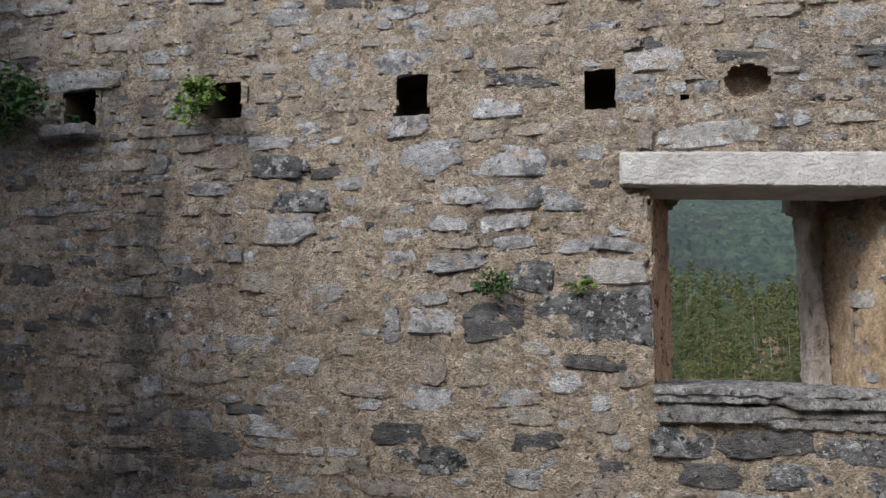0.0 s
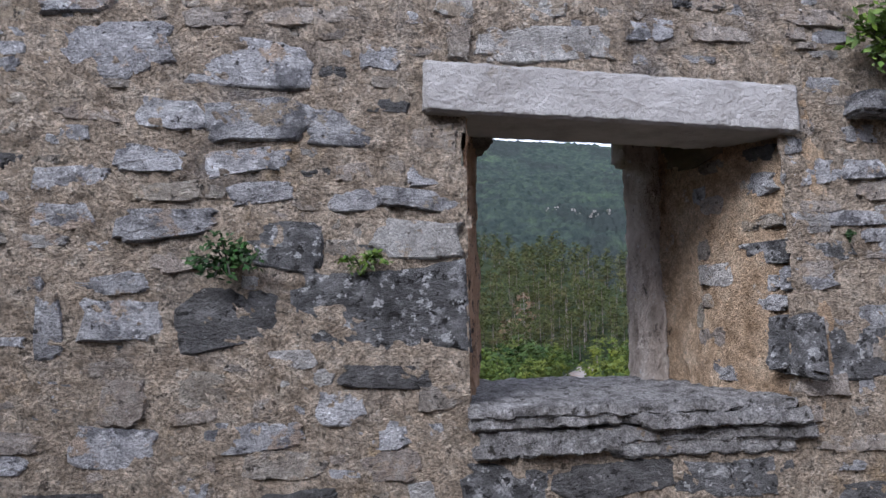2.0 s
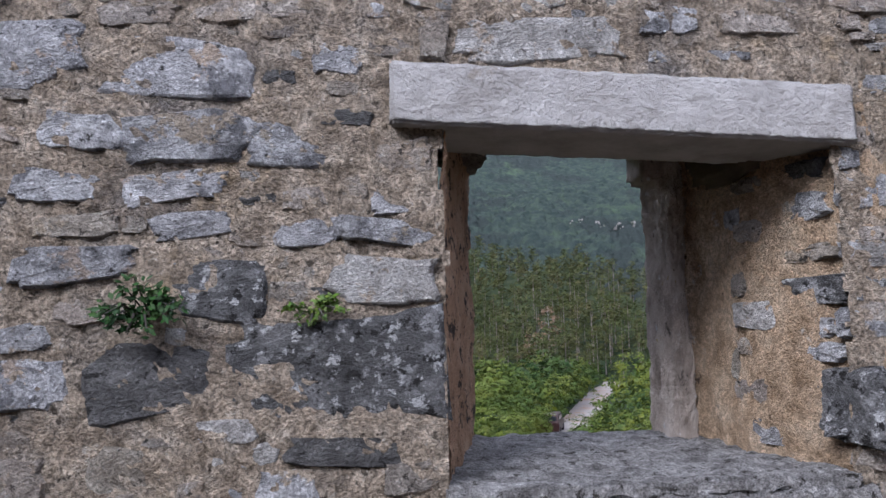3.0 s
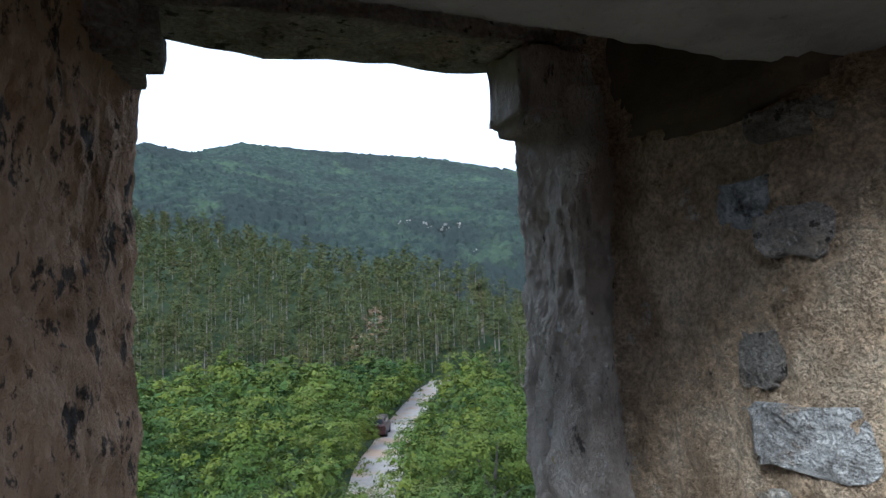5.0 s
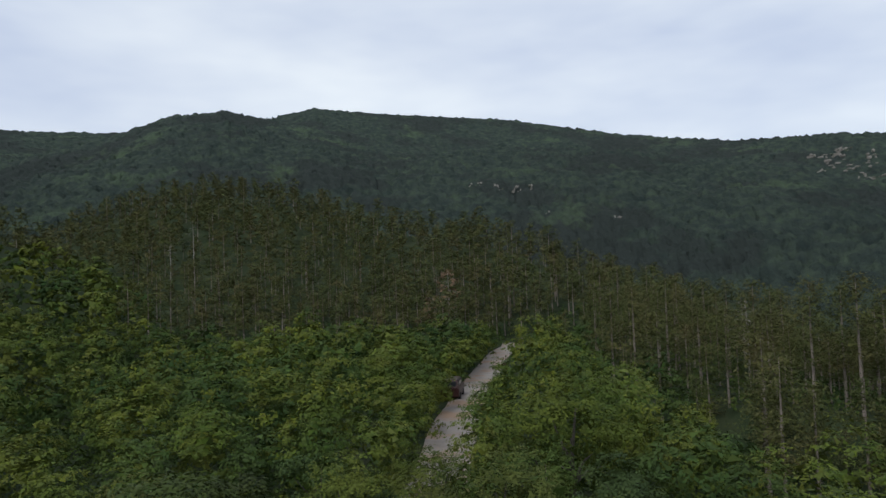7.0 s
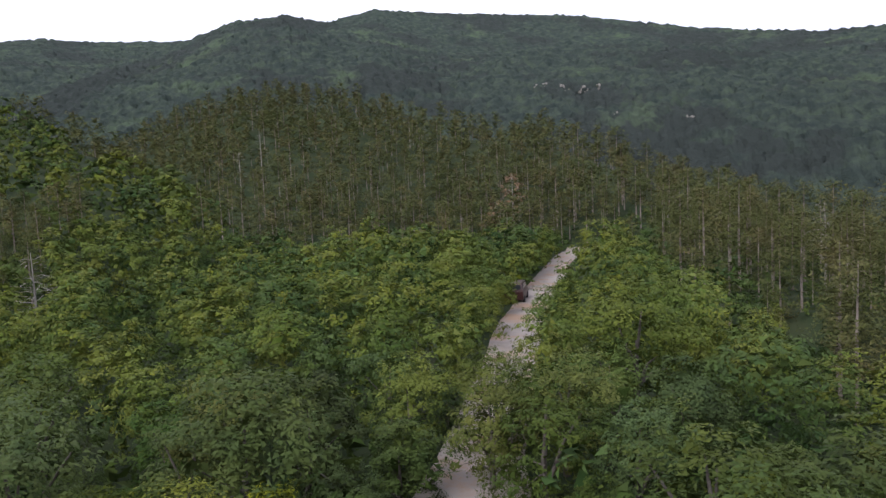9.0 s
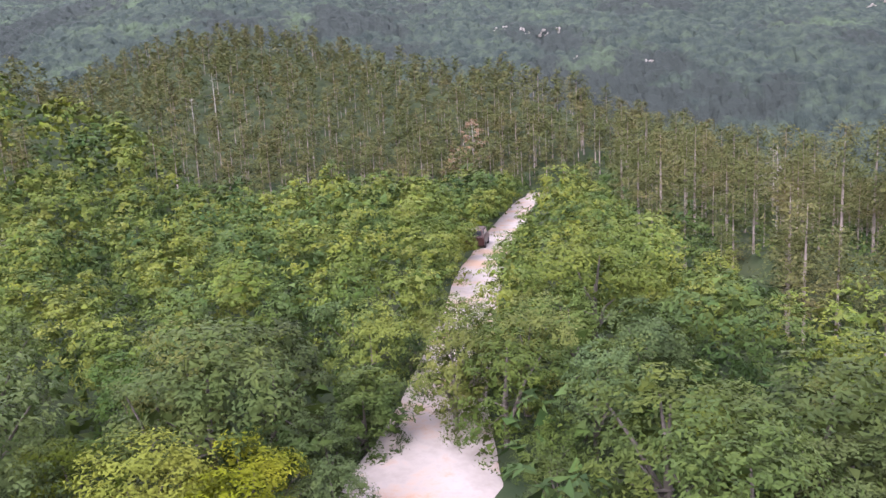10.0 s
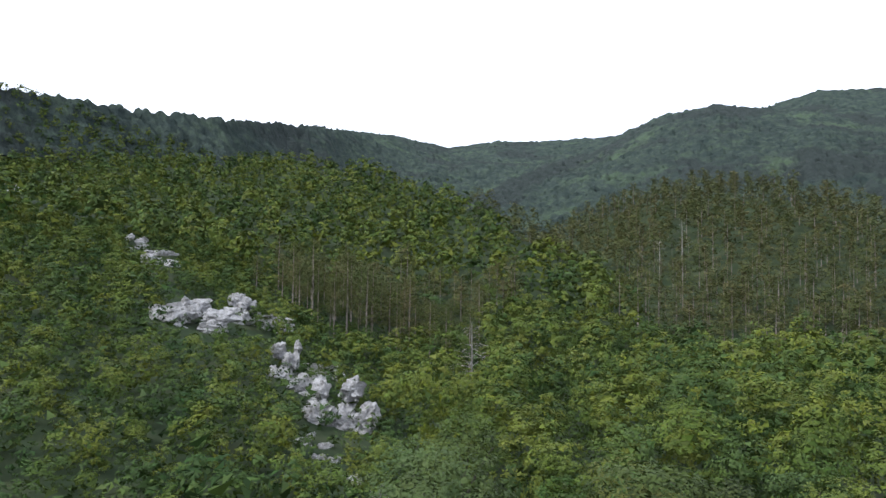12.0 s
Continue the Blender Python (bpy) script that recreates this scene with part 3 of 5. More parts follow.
def sight_clear(x, y, top, radius):
    """False where a tree would hide the outcrops or the open stretches of the track."""
    r, az = math.hypot(x - CX, y - CY), math.degrees(math.atan2(x - CX, y - CY))
    el, half = math.degrees(math.atan2(top - EYE, r)), math.degrees(math.atan2(radius, r))
    for a, e, d, w, h in OUTCROPS:
        if r < d + 0.5 and abs(az - a) < math.degrees(w / 2 / d) * 0.9 + half * 0.5 and el > e - math.degrees(h / 2 / d) * 0.6:
            return False
    rz = -8.5
    d = np.hypot(ROAD_SEEN[:, 0] - CX, ROAD_SEEN[:, 1] - CY)
    a = np.degrees(np.arctan2(ROAD_SEEN[:, 0] - CX, ROAD_SEEN[:, 1] - CY))
    e = np.degrees(np.arctan2(rz - EYE, d))
    return not np.any((r < d) & (np.abs(a - az) < half * 0.35) & (el > e + 0.3))


def pine_here(az, r):
    px, py = r * np.sin(np.radians(az)), r * np.cos(np.radians(az))
    wander = value_noise(np.column_stack([np.ravel(px) / 22, np.ravel(py) / 22]), 61, 3).reshape(np.shape(az))
    az, r = az + 7 * wander * (az < 0) + 2 * wander, r * (1 + 0.12 * wander)
    spur_r = table(az, "-60:300 -38:280 -27:230 -16:175 -6.5:115 0:110")
    return np.where(az > 26, r > 66 - 2.0 * np.clip(az - 26, 0, 10), np.where(az > -9, r > 112, np.where(r < spur_r, (az > -37) & (az < -21) & (r > 80) & (r < 116), az > -24)))


rng = np.random.default_rng(7)
near = np.concatenate([scatter(rng, 400, -66, 58, 9.5, 31, 2.5), scatter(rng, 1450, -66, 58, 31, 112, 2.9)])
near = near[(np.abs(near[:, 0] - road_x(near[:, 1])) > np.where((near[:, 1] < 21) & (near[:, 0] > road_x(near[:, 1])), 3.8, 2.5)) & (~pine_here(near[:, 2], near[:, 3]) | ((near[:, 2] < -15) & (rng.uniform(size=len(near)) < 0.4)))]
near = near[(near[:, 3] > 16) | (near[:, 0] > road_x(near[:, 1]) - 2.6)]
near = near[(near[:, 2] > -30 - 6 * value_noise(near[:, :2] / 9, 44, 2)) | (near[:, 3] < 24)]
rows = []
for side in (-1, 1):
    for y in np.arange(14.5, 104, 2.3):
        o = side * (rng.uniform(1.9, 3.4) if not (side > 0 and 22 < y < 29) else rng.uniform(0.4, 1.1)) + (1.6 if side > 0 and y < 21 else 0)
        yy = y + rng.uniform(-0.5, 0.5)
        x = road_x(yy) + o
        rows.append((x, yy, math.degrees(math.atan2(x - CX, yy - CY)), math.hypot(x - CX, yy - CY)))
rows = np.array(rows)
near = near[np.array([np.min(np.hypot(rows[:, 0] - a, rows[:, 1] - b)) > 1.6 for a, b in near[:, :2]])]
near = np.concatenate([near, rows])
near_z = ground_z(near[:, 0], near[:, 1])
near_z[near[:, 3] < 31] -= 0.5
near_z[-len(rows):] -= 0.6
size = np.clip(rng.normal(0.82, 0.24, len(near)), 0.48, 1.3) * np.where(near[:, 2] < -26, 0.78, 1.0)
size[-len(rows):] = rng.uniform(0.5, 0.95, len(rows))
overhang = (rows[:, 0] > road_x(rows[:, 1])) & (rows[:, 1] > 20.5) & (rows[:, 1] < 29.5)
size[-len(rows):][overhang] = rng.uniform(0.74, 0.95, overhang.sum())
seen = np.array([sight_clear(x, y, z + 6.0 * c, 1.9 * c) for x, y, z, c in zip(near[:, 0], near[:, 1], near_z, size)])
seen[-len(rows):] |= overhang
near, near_z, size = near[seen], near_z[seen], size[seen]
close = near[:, 3] < 31
KINDS = []
for k in range(9):
    wood, crown = broadleaf_parts(20 + k, 6200, (0.086, 0.077, 0.07)[k % 3], 5, (44, 36, 30)[k % 3], (0.52, 0.45, 0.4)[k % 3])
    leaf, words = ((M_LEAF, "green"), (M_BLUELEAF, "blue-green"), (M_YELLOWLEAF, "yellow-green"), (M_OAK, "deep green"))[(3, 0, 1, 3, 2, 0, 1, 2, 3)[k]]
    tree = tagged(new("broadleaf_tree"), "broadleaf tree in full " + words + " leaf below the ruin", "tree", "trees below the wall")
    quads_object("trunk", *wood, M_BARK, tree, True)
    quads_object("crown", *crown, leaf, tree)
    if k in (1, 4):
        g = np.random.default_rng(90 + k)
        twigs = []
        for _ in range(12):
            a, z, d = 1.3 * k + g.normal() * 0.3, g.uniform(3.4, 4.6), g.uniform(1.2, 1.9)
            tip = (d * math.cos(a), d * math.sin(a), z + g.uniform(0.1, 0.6))
            twigs.append(tube([(0.7 * math.cos(1.3 * k), 0.7 * math.sin(1.3 * k), 3.4), (tip[0] * 0.75, tip[1] * 0.75, z), tip], [0.014, 0.01, 0.004], 3))
        tagged(quads_object("dead_bough", *joined(twigs), M_BARK, tree), "leafless grey bough with bare twigs")
    KINDS.append(tree)
used = set()
for (x, y, az, r), z, c in zip(near[close], near_z[close], size[close]):
    # pale hornbeams stand nearest the wall, oaks and ashes further down
    k = int(rng.choice((4, 7, 7, 4, 1, 6) if r < 18 and x < road_x(y) - 3 else (0, 3, 8, 2, 8, 5) if r < 26 else (0, 1, 2, 3, 4, 5, 6, 8, 1, 5)))
    m = pose(x, y, z, rng.uniform(-6, 6), rng.uniform(-6, 6), rng.uniform(0, 360)) @ Matrix.Diagonal((c * rng.uniform(1.0, 1.35), c * rng.uniform(1.0, 1.35), c, 1))
    if k in used:
        copy_thing(KINDS[k], m).matrix_basis = m
    else:
        used.add(k)
        KINDS[k].matrix_basis = m
# low hornbeam thicket at the foot of the wall
thicket = scatter(rng, 90, -66, 2, 8.5, 18, 1.75)
thicket = thicket[thicket[:, 0] < road_x(thicket[:, 1]) - 2.6]
for x, y, az, r in thicket:
    c = rng.uniform(0.6, 0.85)
    m = pose(x, y, float(ground_z(np.array([x]), np.array([y]))[0]) - 0.9, rng.uniform(-6, 6), rng.uniform(-6, 6), rng.uniform(0, 360)) @ Matrix.Diagonal((c * 1.3, c * 1.3, c, 1))
    copy_thing(KINDS[int(rng.choice((4, 7)))], m).matrix_basis = m
mid = np.column_stack([near[~close][:, 0], near[~close][:, 1], near_z[~close], size[~close]])
first = np.hypot(mid[:, 0] - CX, mid[:, 1] - CY) < 58
tone = np.random.default_rng(19).choice(3, len(mid), p=[0.42, 0.36, 0.22])
close_forms = [broadleaf_parts(40 + k, 2200, 0.115, 5, 24, 0.45)[1] for k in range(5)]
mid_forms = [broadleaf_parts(45 + k, 800, 0.19, 5, 14, 0.5)[1] for k in range(5)]
# low scrub of the stony slope, round the outcrops
rng = np.random.default_rng(47)
scrub = scatter(rng, 2400, -66, -22, 24, 118, 1.75)
scrub = scrub[(scrub[:, 2] < -28 - 6 * value_noise(scrub[:, :2] / 9, 44, 2)) & ~pine_here(scrub[:, 2], scrub[:, 3])]
scrub_c = rng.uniform(0.3, 0.56, len(scrub))
scrub_z = ground_z(scrub[:, 0], scrub[:, 1]) - 0.35
open_view = np.array([sight_clear(x, y, z + 5.2 * c, 1.5 * c) for x, y, z, c in zip(scrub[:, 0], scrub[:, 1], scrub_z, scrub_c)])
bushes = np.column_stack([scrub[:, 0], scrub[:, 1], scrub_z, scrub_c])[open_view | (rng.uniform(size=len(scrub)) < 0.05)]
bush_tone = rng.choice(3, len(bushes), p=[0.4, 0.38, 0.22])
bush_near = np.hypot(bushes[:, 0] - CX, bushes[:, 1] - CY) < 60
bush_forms = [broadleaf_parts(140 + k, 620, 0.21, 5, 14, 0.62)[1] for k in range(5)]
far_bush_forms = [broadleaf_parts(150 + k, 260, 0.34, 5, 10, 0.72)[1] for k in range(5)]
for k, (leaf, words) in enumerate(((M_WOOD, "mixed green"), (M_GREENWOOD, "fresh yellowish green"), (M_DEEPWOOD, "deep bluish green"))):
    v, q = joined([spread(close_forms, mid[first & (tone == k)], np.random.default_rng(11 + k)), spread(mid_forms, mid[~first & (tone == k)], np.random.default_rng(15 + k))])
    tagged(quads_object("broadleaf_wood", v, q, leaf), "dense " + words + " broadleaf wood filling the valley", "woodland", kind="stuff")
    v, q = joined([spread(bush_forms, bushes[bush_near & (bush_tone == k)], np.random.default_rng(21 + k)), spread(far_bush_forms, bushes[~bush_near & (bush_tone == k)], np.random.default_rng(25 + k))])
    tagged(quads_object("hillside_scrub", v, q, leaf), "low " + words + " scrub on the stony slope", "scrub", kind="stuff")
rng = np.random.default_rng(27)
low = scatter(rng, 2300, -66, 58, 10, 122, 1.75)
low = low[(np.abs(low[:, 0] - road_x(low[:, 1])) > np.where(low[:, 1] < 24, 3.0, 2.0))]
lz = ground_z(low[:, 0], low[:, 1])
v2, q2 = spread([broadleaf_parts(70 + k, 80, 0.34, 5, 10, 0.7)[1] for k in range(3)], np.column_stack([low[:, 0], low[:, 1], lz - 0.7, rng.uniform(0.34, 0.52, len(low)) * np.where(low[:, 3] < 34, 1.35, 1.0)]), rng)
tagged(quads_object("undergrowth", v2, q2, M_DEEPWOOD), "low green scrub between the trees", "undergrowth", kind="stuff")

# broadleaf on the higher spurs
rng = np.random.default_rng(17)
upper = scatter(rng, 2600, -66, -4, 108, 330, 4.3)
upper = upper[~pine_here(upper[:, 2], upper[:, 3])]
up = np.column_stack([upper[:, 0], upper[:, 1], ground_z(upper[:, 0], upper[:, 1]) - 1.0, rng.uniform(0.8, 1.35, len(upper))])
crest = scatter(rng, 700, -66, -43, 325, 470, 6.0)
up = np.concatenate([up, np.column_stack([crest[:, 0], crest[:, 1], ground_z(crest[:, 0], crest[:, 1]) + 0.5, rng.uniform(1.0, 1.6, len(crest))])])
templates = [broadleaf_parts(50 + k, 220, 0.38, 5, 8, 0.5)[1] for k in range(4)]
tone = rng.choice(3, len(up), p=[0.4, 0.4, 0.2])
for k, (leaf, words) in enumerate(((M_WOOD, "green"), (M_GREENWOOD, "light green"), (M_DEEPWOOD, "deep green"))):
    v, q = spread(templates, up[tone == k], rng)
    tagged(quads_object("hillside_wood", v, q, leaf), words + " broadleaf wood on the rising spur", "woodland", kind="stuff")

# pines
rng = np.random.default_rng(8)
pines = np.concatenate([scatter(rng, 1800, -44, 58, 45, 135, 2.9), scatter(rng, 4600, -44, 56, 132, 320, 3.7)])
pines = pines[pine_here(pines[:, 2], pines[:, 3]) & ((np.abs(pines[:, 0] - road_x(pines[:, 1])) > 3.5) | (pines[:, 1] > 109))]
pz = ground_z(pines[:, 0], pines[:, 1])
ps = rng.uniform(0.42, 0.95, len(pines))
order = np.argsort(pines[:, 3])
single = order[:170]
rest = order[170:]
PINES = []
for k in range(4):
    wood, crown = pine_parts(60 + k, 1700, 0.17)
    tree = tagged(new("pine_tree"), "tall pine with bare grey lower trunk and olive needles", "pine tree", "pines on the spur")
    quads_object("trunk", *wood, M_PINEBARK, tree, True)
    quads_object("crown", *crown, M_PINE, tree)
    PINES.append(tree)
for n, i in enumerate(single):
    m = pose(pines[i, 0], pines[i, 1], pz[i], 0, 0, rng.uniform(0, 360)) @ Matrix.Diagonal((ps[i] * 1.3, ps[i] * 1.3, ps[i] * 1.1, 1))
    if n < 4:
        PINES[n].matrix_basis = m
    else:
        copy_thing(PINES[n % 4], m).matrix_basis = m
pp = np.column_stack([pines[:, 0], pines[:, 1], pz, ps])[rest]
for far_half in (False, True):
    sel = pp[(np.hypot(pp[:, 0], pp[:, 1]) > 165) == far_half]
    templates = [pine_parts(60 + k, 230 if far_half else 580, 0.46 if far_half else 0.28, 8 if far_half else 14) for k in range(6)]
    v, q = spread([t[1] for t in templates], sel, np.random.default_rng(12), (1.25, 1.7))
    tagged(quads_object("pine_wood", v, q, M_PINE), "olive green pine wood covering the spur", "woodland", kind="stuff")
    if far_half:
        sel = sel[::3]
    v, q = spread([t[0] for t in templates], sel, np.random.default_rng(12))
    tagged(quads_object("pine_trunks", v, q, M_PINEBARK), "grey bare lower trunks of the pine wood", "woodland", kind="stuff")

# far woods: a closed canopy of crowns
def crown_cells(p, seed):
    """Distance to the nearest of jittered cell points, and that cell's random value."""
    c = np.floor(p).astype(np.int64)
    best, val = np.full(len(p), 9.0), np.zeros(len(p))
    for dx in (-1, 0, 1):
        for dy in (-1, 0, 1):
            a, b = c[:, 0] + dx, c[:, 1] + dy
            h = (a * 374761393 + b * 668265263 + seed * 97) & 0x7FFFFFFF
            h = ((h ^ (h >> 13)) * 1274126177) & 0x7FFFFFFF
            jx, jy, jv = (h & 1023) / 1023, ((h >> 10) & 1023) / 1023, ((h >> 20) & 255) / 255
            d2 = (a + jx - p[:, 0]) ** 2 + (b + jy - p[:, 1]) ** 2
            val = np.where(d2 < best, jv, val)
            best = np.minimum(best, d2)
    return np.sqrt(best), val


ca = np.arange(-66, 56.01, 0.23)
cr = np.concatenate([np.arange(300, 700, 3.2), np.arange(700, 1480, 5.0)])
CA, CR = np.meshgrid(np.radians(ca), cr)
FX, FY = CX + CR * np.sin(CA), CY + CR * np.cos(CA)
flat = np.column_stack([FX.ravel(), FY.ravel()])
near_d, height = crown_cells(flat / 6.4, 5)
bump = np.clip(1 - near_d ** 2 * 2.2, -0.9, 1) * (1.9 + 3.2 * height) + 1.5 * value_noise(flat / 3.0, 66, 2)
FZ = ground_z(FX, FY).ravel() + 1.5 + bump
tagged(quads_object("distant_canopy", np.column_stack([flat, FZ]), lattice(len(ca), len(cr))[:, ::-1], M_HAZED_CANOPY), "distant blue-green forest canopy covering the hills", "woodland", kind="stuff")


def bare_tree(x, y, h, label, needles=None, seed=1):
    """A dying pine: whorls of bare limbs, with or without rusty needles."""
    g = np.random.default_rng(seed)
    root = tagged(new("dead_pine"), label, "dead tree")
    root.matrix_basis = pose(x, y, float(ground_z(np.array([x]), np.array([y]))[0]))
    quads_object("trunk", *tube([(0, 0, -1), (0.1, 0, h * 0.5), (0, 0.1, h)], [0.14, 0.1, 0.025], 6), M_DEADWOOD, root)
    parts, lobes = [], []
    for k in range(60):
        z, a = h * g.uniform(0.25, 0.97), g.uniform(0, 6.28)
        L = (1 - z / h) * 3.4 + 0.7
        tip = (L * math.cos(a), L * math.sin(a), z + g.uniform(-0.3, 0.4))
        parts.append(tube([(0, 0, z), (tip[0] * 0.5, tip[1] * 0.5, z + 0.1), tip], [0.06, 0.045, 0.025], 3))
        lobes.append((*tip, 0.55, 0.3))
    tagged(quads_object("limbs", *joined(parts), M_DEADWOOD, root), kind="stuff")
    if needles:
        quads_object("crown", *crown_cards(g, lobes, 1300, 0.17, 0.5, 14, 0.4), needles, root)


bare_tree(30.6, 118, 11, "dying pine with rust-brown needles beside the track", M_RUST, 3)
bare_tree(27.5, 116, 7, "dying pine with rust-brown needles beside the track", M_RUST, 4)
bare_tree(-15.6, 168, 12, "bleached dead pine standing on the spur", None, 5)
bare_tree(-19.5, 160, 9, "bleached dead pine standing on the spur", None, 6)
bare_tree(-26.5, 68, 7, "grey dead pine with spreading bare limbs", None, 7)
bare_tree(47, 62, 9, "bleached dead pine among living pines", None, 8)


def outcrop(az, el, d, w, h, seed):
    tries = np.linspace(0.7, 1.5, 60) * d
    gz = ground_z(CX + tries * math.sin(radians(az)), CY + tries * math.cos(radians(az)))
    gap = np.abs(np.degrees(np.arctan2(gz + h * 0.15 + (4.5 if d > 200 else 0) - EYE, tries)) - el)
    best = tries[int(np.argmin(gap + 0.01 * np.abs(tries - d)))]
    w, h, d = w * best / d, h * best / d, float(best)
    x, y, z = CX + d * math.sin(radians(az)), CY + d * math.cos(radians(az)), EYE + d * math.tan(radians(el))
    g = np.random.default_rng(300 + seed)
    root = tagged(new("rock_outcrop"), "jagged pale grey limestone outcrop among green scrub" if d < 200 else "pale limestone cliff on the wooded far hill", "rock", "outcrops on the hillside")
    root.matrix_basis = Matrix.Translation((x, y, z)) @ Matrix.Rotation(radians(-az), 4, "Z") @ Matrix.Rotation(radians(46 if d < 200 else 82), 4, "X")
    for k in range(14 if d < 200 else 4):
        # split boulders: a sphere cut by random planes, leaning on one another
        bm = bmesh.new()
        bmesh.ops.create_icosphere(bm, subdivisions=4 if d < 200 and k < 5 else 3 if d < 200 else 2, radius=1)
        n = g.normal(size=(26, 3)) * np.array([1, 1.4, 0.8])
        n /= np.linalg.norm(n, axis=1)[:, None]
        dist = g.uniform(0.55, 0.95, 26)
        at = (g.uniform(-0.44, 0.44) * w, g.uniform(-0.46, 0.46) * h, g.uniform(-0.14, 0.02) * h)
        sx, sy, sz = w * g.uniform(0.16, 0.36), h * g.uniform(0.14, 0.34), h * g.uniform(0.1, 0.22)
        for vert in bm.verts:
            p = np.array(vert.co)
            k2 = float(np.min(dist / np.maximum(n @ p, 0.05)))
            q = vert.co * 5.0 + Vector((seed * 7.1, k * 3.0, 0))
            k2 = min(k2, 1.35) * (1 + 0.24 * noise.noise(q * 0.6) - 0.4 * abs(noise.noise(q)) + 0.2 * noise.noise(q * 2.6))
            vert.co = Vector((p[0] * sx * k2 + at[0], p[1] * sy * k2 + at[1], p[2] * sz * k2 + at[2]))
        me = bpy.data.meshes.new("boulder")
        bm.to_mesh(me)
        bm.free()
        me.materials.append(M_ROCK if d < 200 else M_CLIFF)
        new("boulder", me).parent = root


for i, (az, el, d, w, h) in enumerate(OUTCROPS):
    outcrop(az, el, d, w * 1.15, h, i)
# pale cliffs on the far hill
g = np.random.default_rng(71)
CLIFFS = [(18.6, 8.0, 640, 6, 8), (19.0, 7.7, 640, 5, 6), (20.1, 7.7, 640, 7, 8), (20.5, 7.5, 640, 4, 5), (21.3, 7.8, 640, 6, 8), (17.2, 8.3, 640, 6, 6), (16.6, 8.2, 640, 5, 5), (28.0, 4.9, 570, 8, 6), (22.7, 5.6, 600, 5, 5)]
CLIFFS += [(43.6 + g.uniform(-1.6, 2.4), 8.6 + g.uniform(-0.9, 0.6), 800, g.uniform(4, 9), g.uniform(4, 9)) for _ in range(16)] + [(46.2 + g.uniform(-1.2, 1.5), 7.0 + g.uniform(-0.3, 0.4), 780, g.uniform(5, 10), g.uniform(4, 7)) for _ in range(8)]
for i, (az, el, d, w, h) in enumerate(CLIFFS):
    outcrop(az, el - (0.6 if az > 40 else 0.2), d, w * (1.5 if az > 40 else 0.9), h * (1.1 if az > 40 else 0.85), 30 + i)


def parked_car(x, y, z, turn):
    root = tagged(new("parked_car"), "dark red van parked at the edge of the gravel track", "car")
    root.matrix_basis = pose(x, y, z, 0, 0, turn)

    def shaped(name, size, at, mat, taper=1.0):
        bm = bmesh.new()
        bmesh.ops.create_cube(bm, size=1)
        for vert in bm.verts:
            if vert.co.z > 0:
                vert.co.x *= taper
                vert.co.y *= taper
            vert.co = Vector((vert.co.x * size[0] + at[0], vert.co.y * size[1] + at[1], vert.co.z * size[2] + at[2]))
        bmesh.ops.bevel(bm, geom=bm.edges[:], offset=0.05, segments=2, affect="EDGES")
        me = bpy.data.meshes.new(name)
        bm.to_mesh(me)
        bm.free()
        me.materials.append(mat)
        ob = new(name, me)
        ob.parent = root
        return ob

    shaped("body", (1.7, 3.9, 0.75), (0, 0, 0.68), M_CARPAINT)
    shaped("cabin", (1.6, 2.9, 0.75), (0, -0.4, 1.38), M_CARPAINT, 0.86)
    shaped("rear_window", (1.2, 0.06, 0.42), (0, -1.78, 1.42), M_GLASS)
    for sx in (-0.8, 0.8):
        shaped("side_window", (0.06, 2.1, 0.4), (sx * 0.94, -0.4, 1.42), M_GLASS)
        for sy in (-1.2, 1.2):
            bm = bmesh.new()
            bmesh.ops.create_cone(bm, cap_ends=True, segments=20, radius1=0.32, radius2=0.32, depth=0.2, matrix=Matrix.Translation((sx, sy, 0.32)) @ Matrix.Rotation(radians(90), 4, "Y"))
            me = bpy.data.meshes.new("wheel")
            bm.to_mesh(me)
            bm.free()
            me.materials.append(M_RUBBER)
            new("wheel", me).parent = root


parked_car(16.4, 62.5, -8.5, -22)

# ---------------------------------------------------------------- ruined room
X0, X1, ZTOP = -4.1, 3.4, 4.6
HOLES = [(-3.29, -3.08, 2.44, 2.67), (-2.36, -2.17, 2.45, 2.66), (-1.29, -1.12, 2.41, 2.65), (-0.30, -0.15, 2.41, 2.625), (0.37, 0.57, 2.44, 2.60), (0.163, 0.203, 2.435, 2.465)]


def face_y(x, z):
    """Depth of the rough inner face of the window wall."""
    p = np.column_stack([np.ravel(x), np.ravel(z)])
    y = 0.024 * value_noise(p * 1.3, 21, 2) + 0.018 * value_noise(p * np.array([5, 8]), 22, 3) + 0.021 * value_noise(p * np.array([24, 32]), 23, 3, 0.8)
    return y.reshape(np.shape(x))


floor = quads_object("floor", [(X0, -5.6, 0), (X1, -5.6, 0), (X1, 0.36, 0), (X0, 0.36, 0)], [(0, 1, 2, 3)], M_MORTAR)
tagged(floor, "worn mortar floor of the roofless ruin", "floor", kind="structure")


def box_data(x0, x1, y0, y1, z0, z1):
    v = np.array([(x, y, z) for z in (z0, z1) for y in (y0, y1) for x in (x0, x1)], float)
    return v, np.array([(0, 2, 3, 1), (4, 5, 7, 6), (0, 1, 5, 4), (2, 6, 7, 3), (0, 4, 6, 2), (1, 3, 7, 5)])


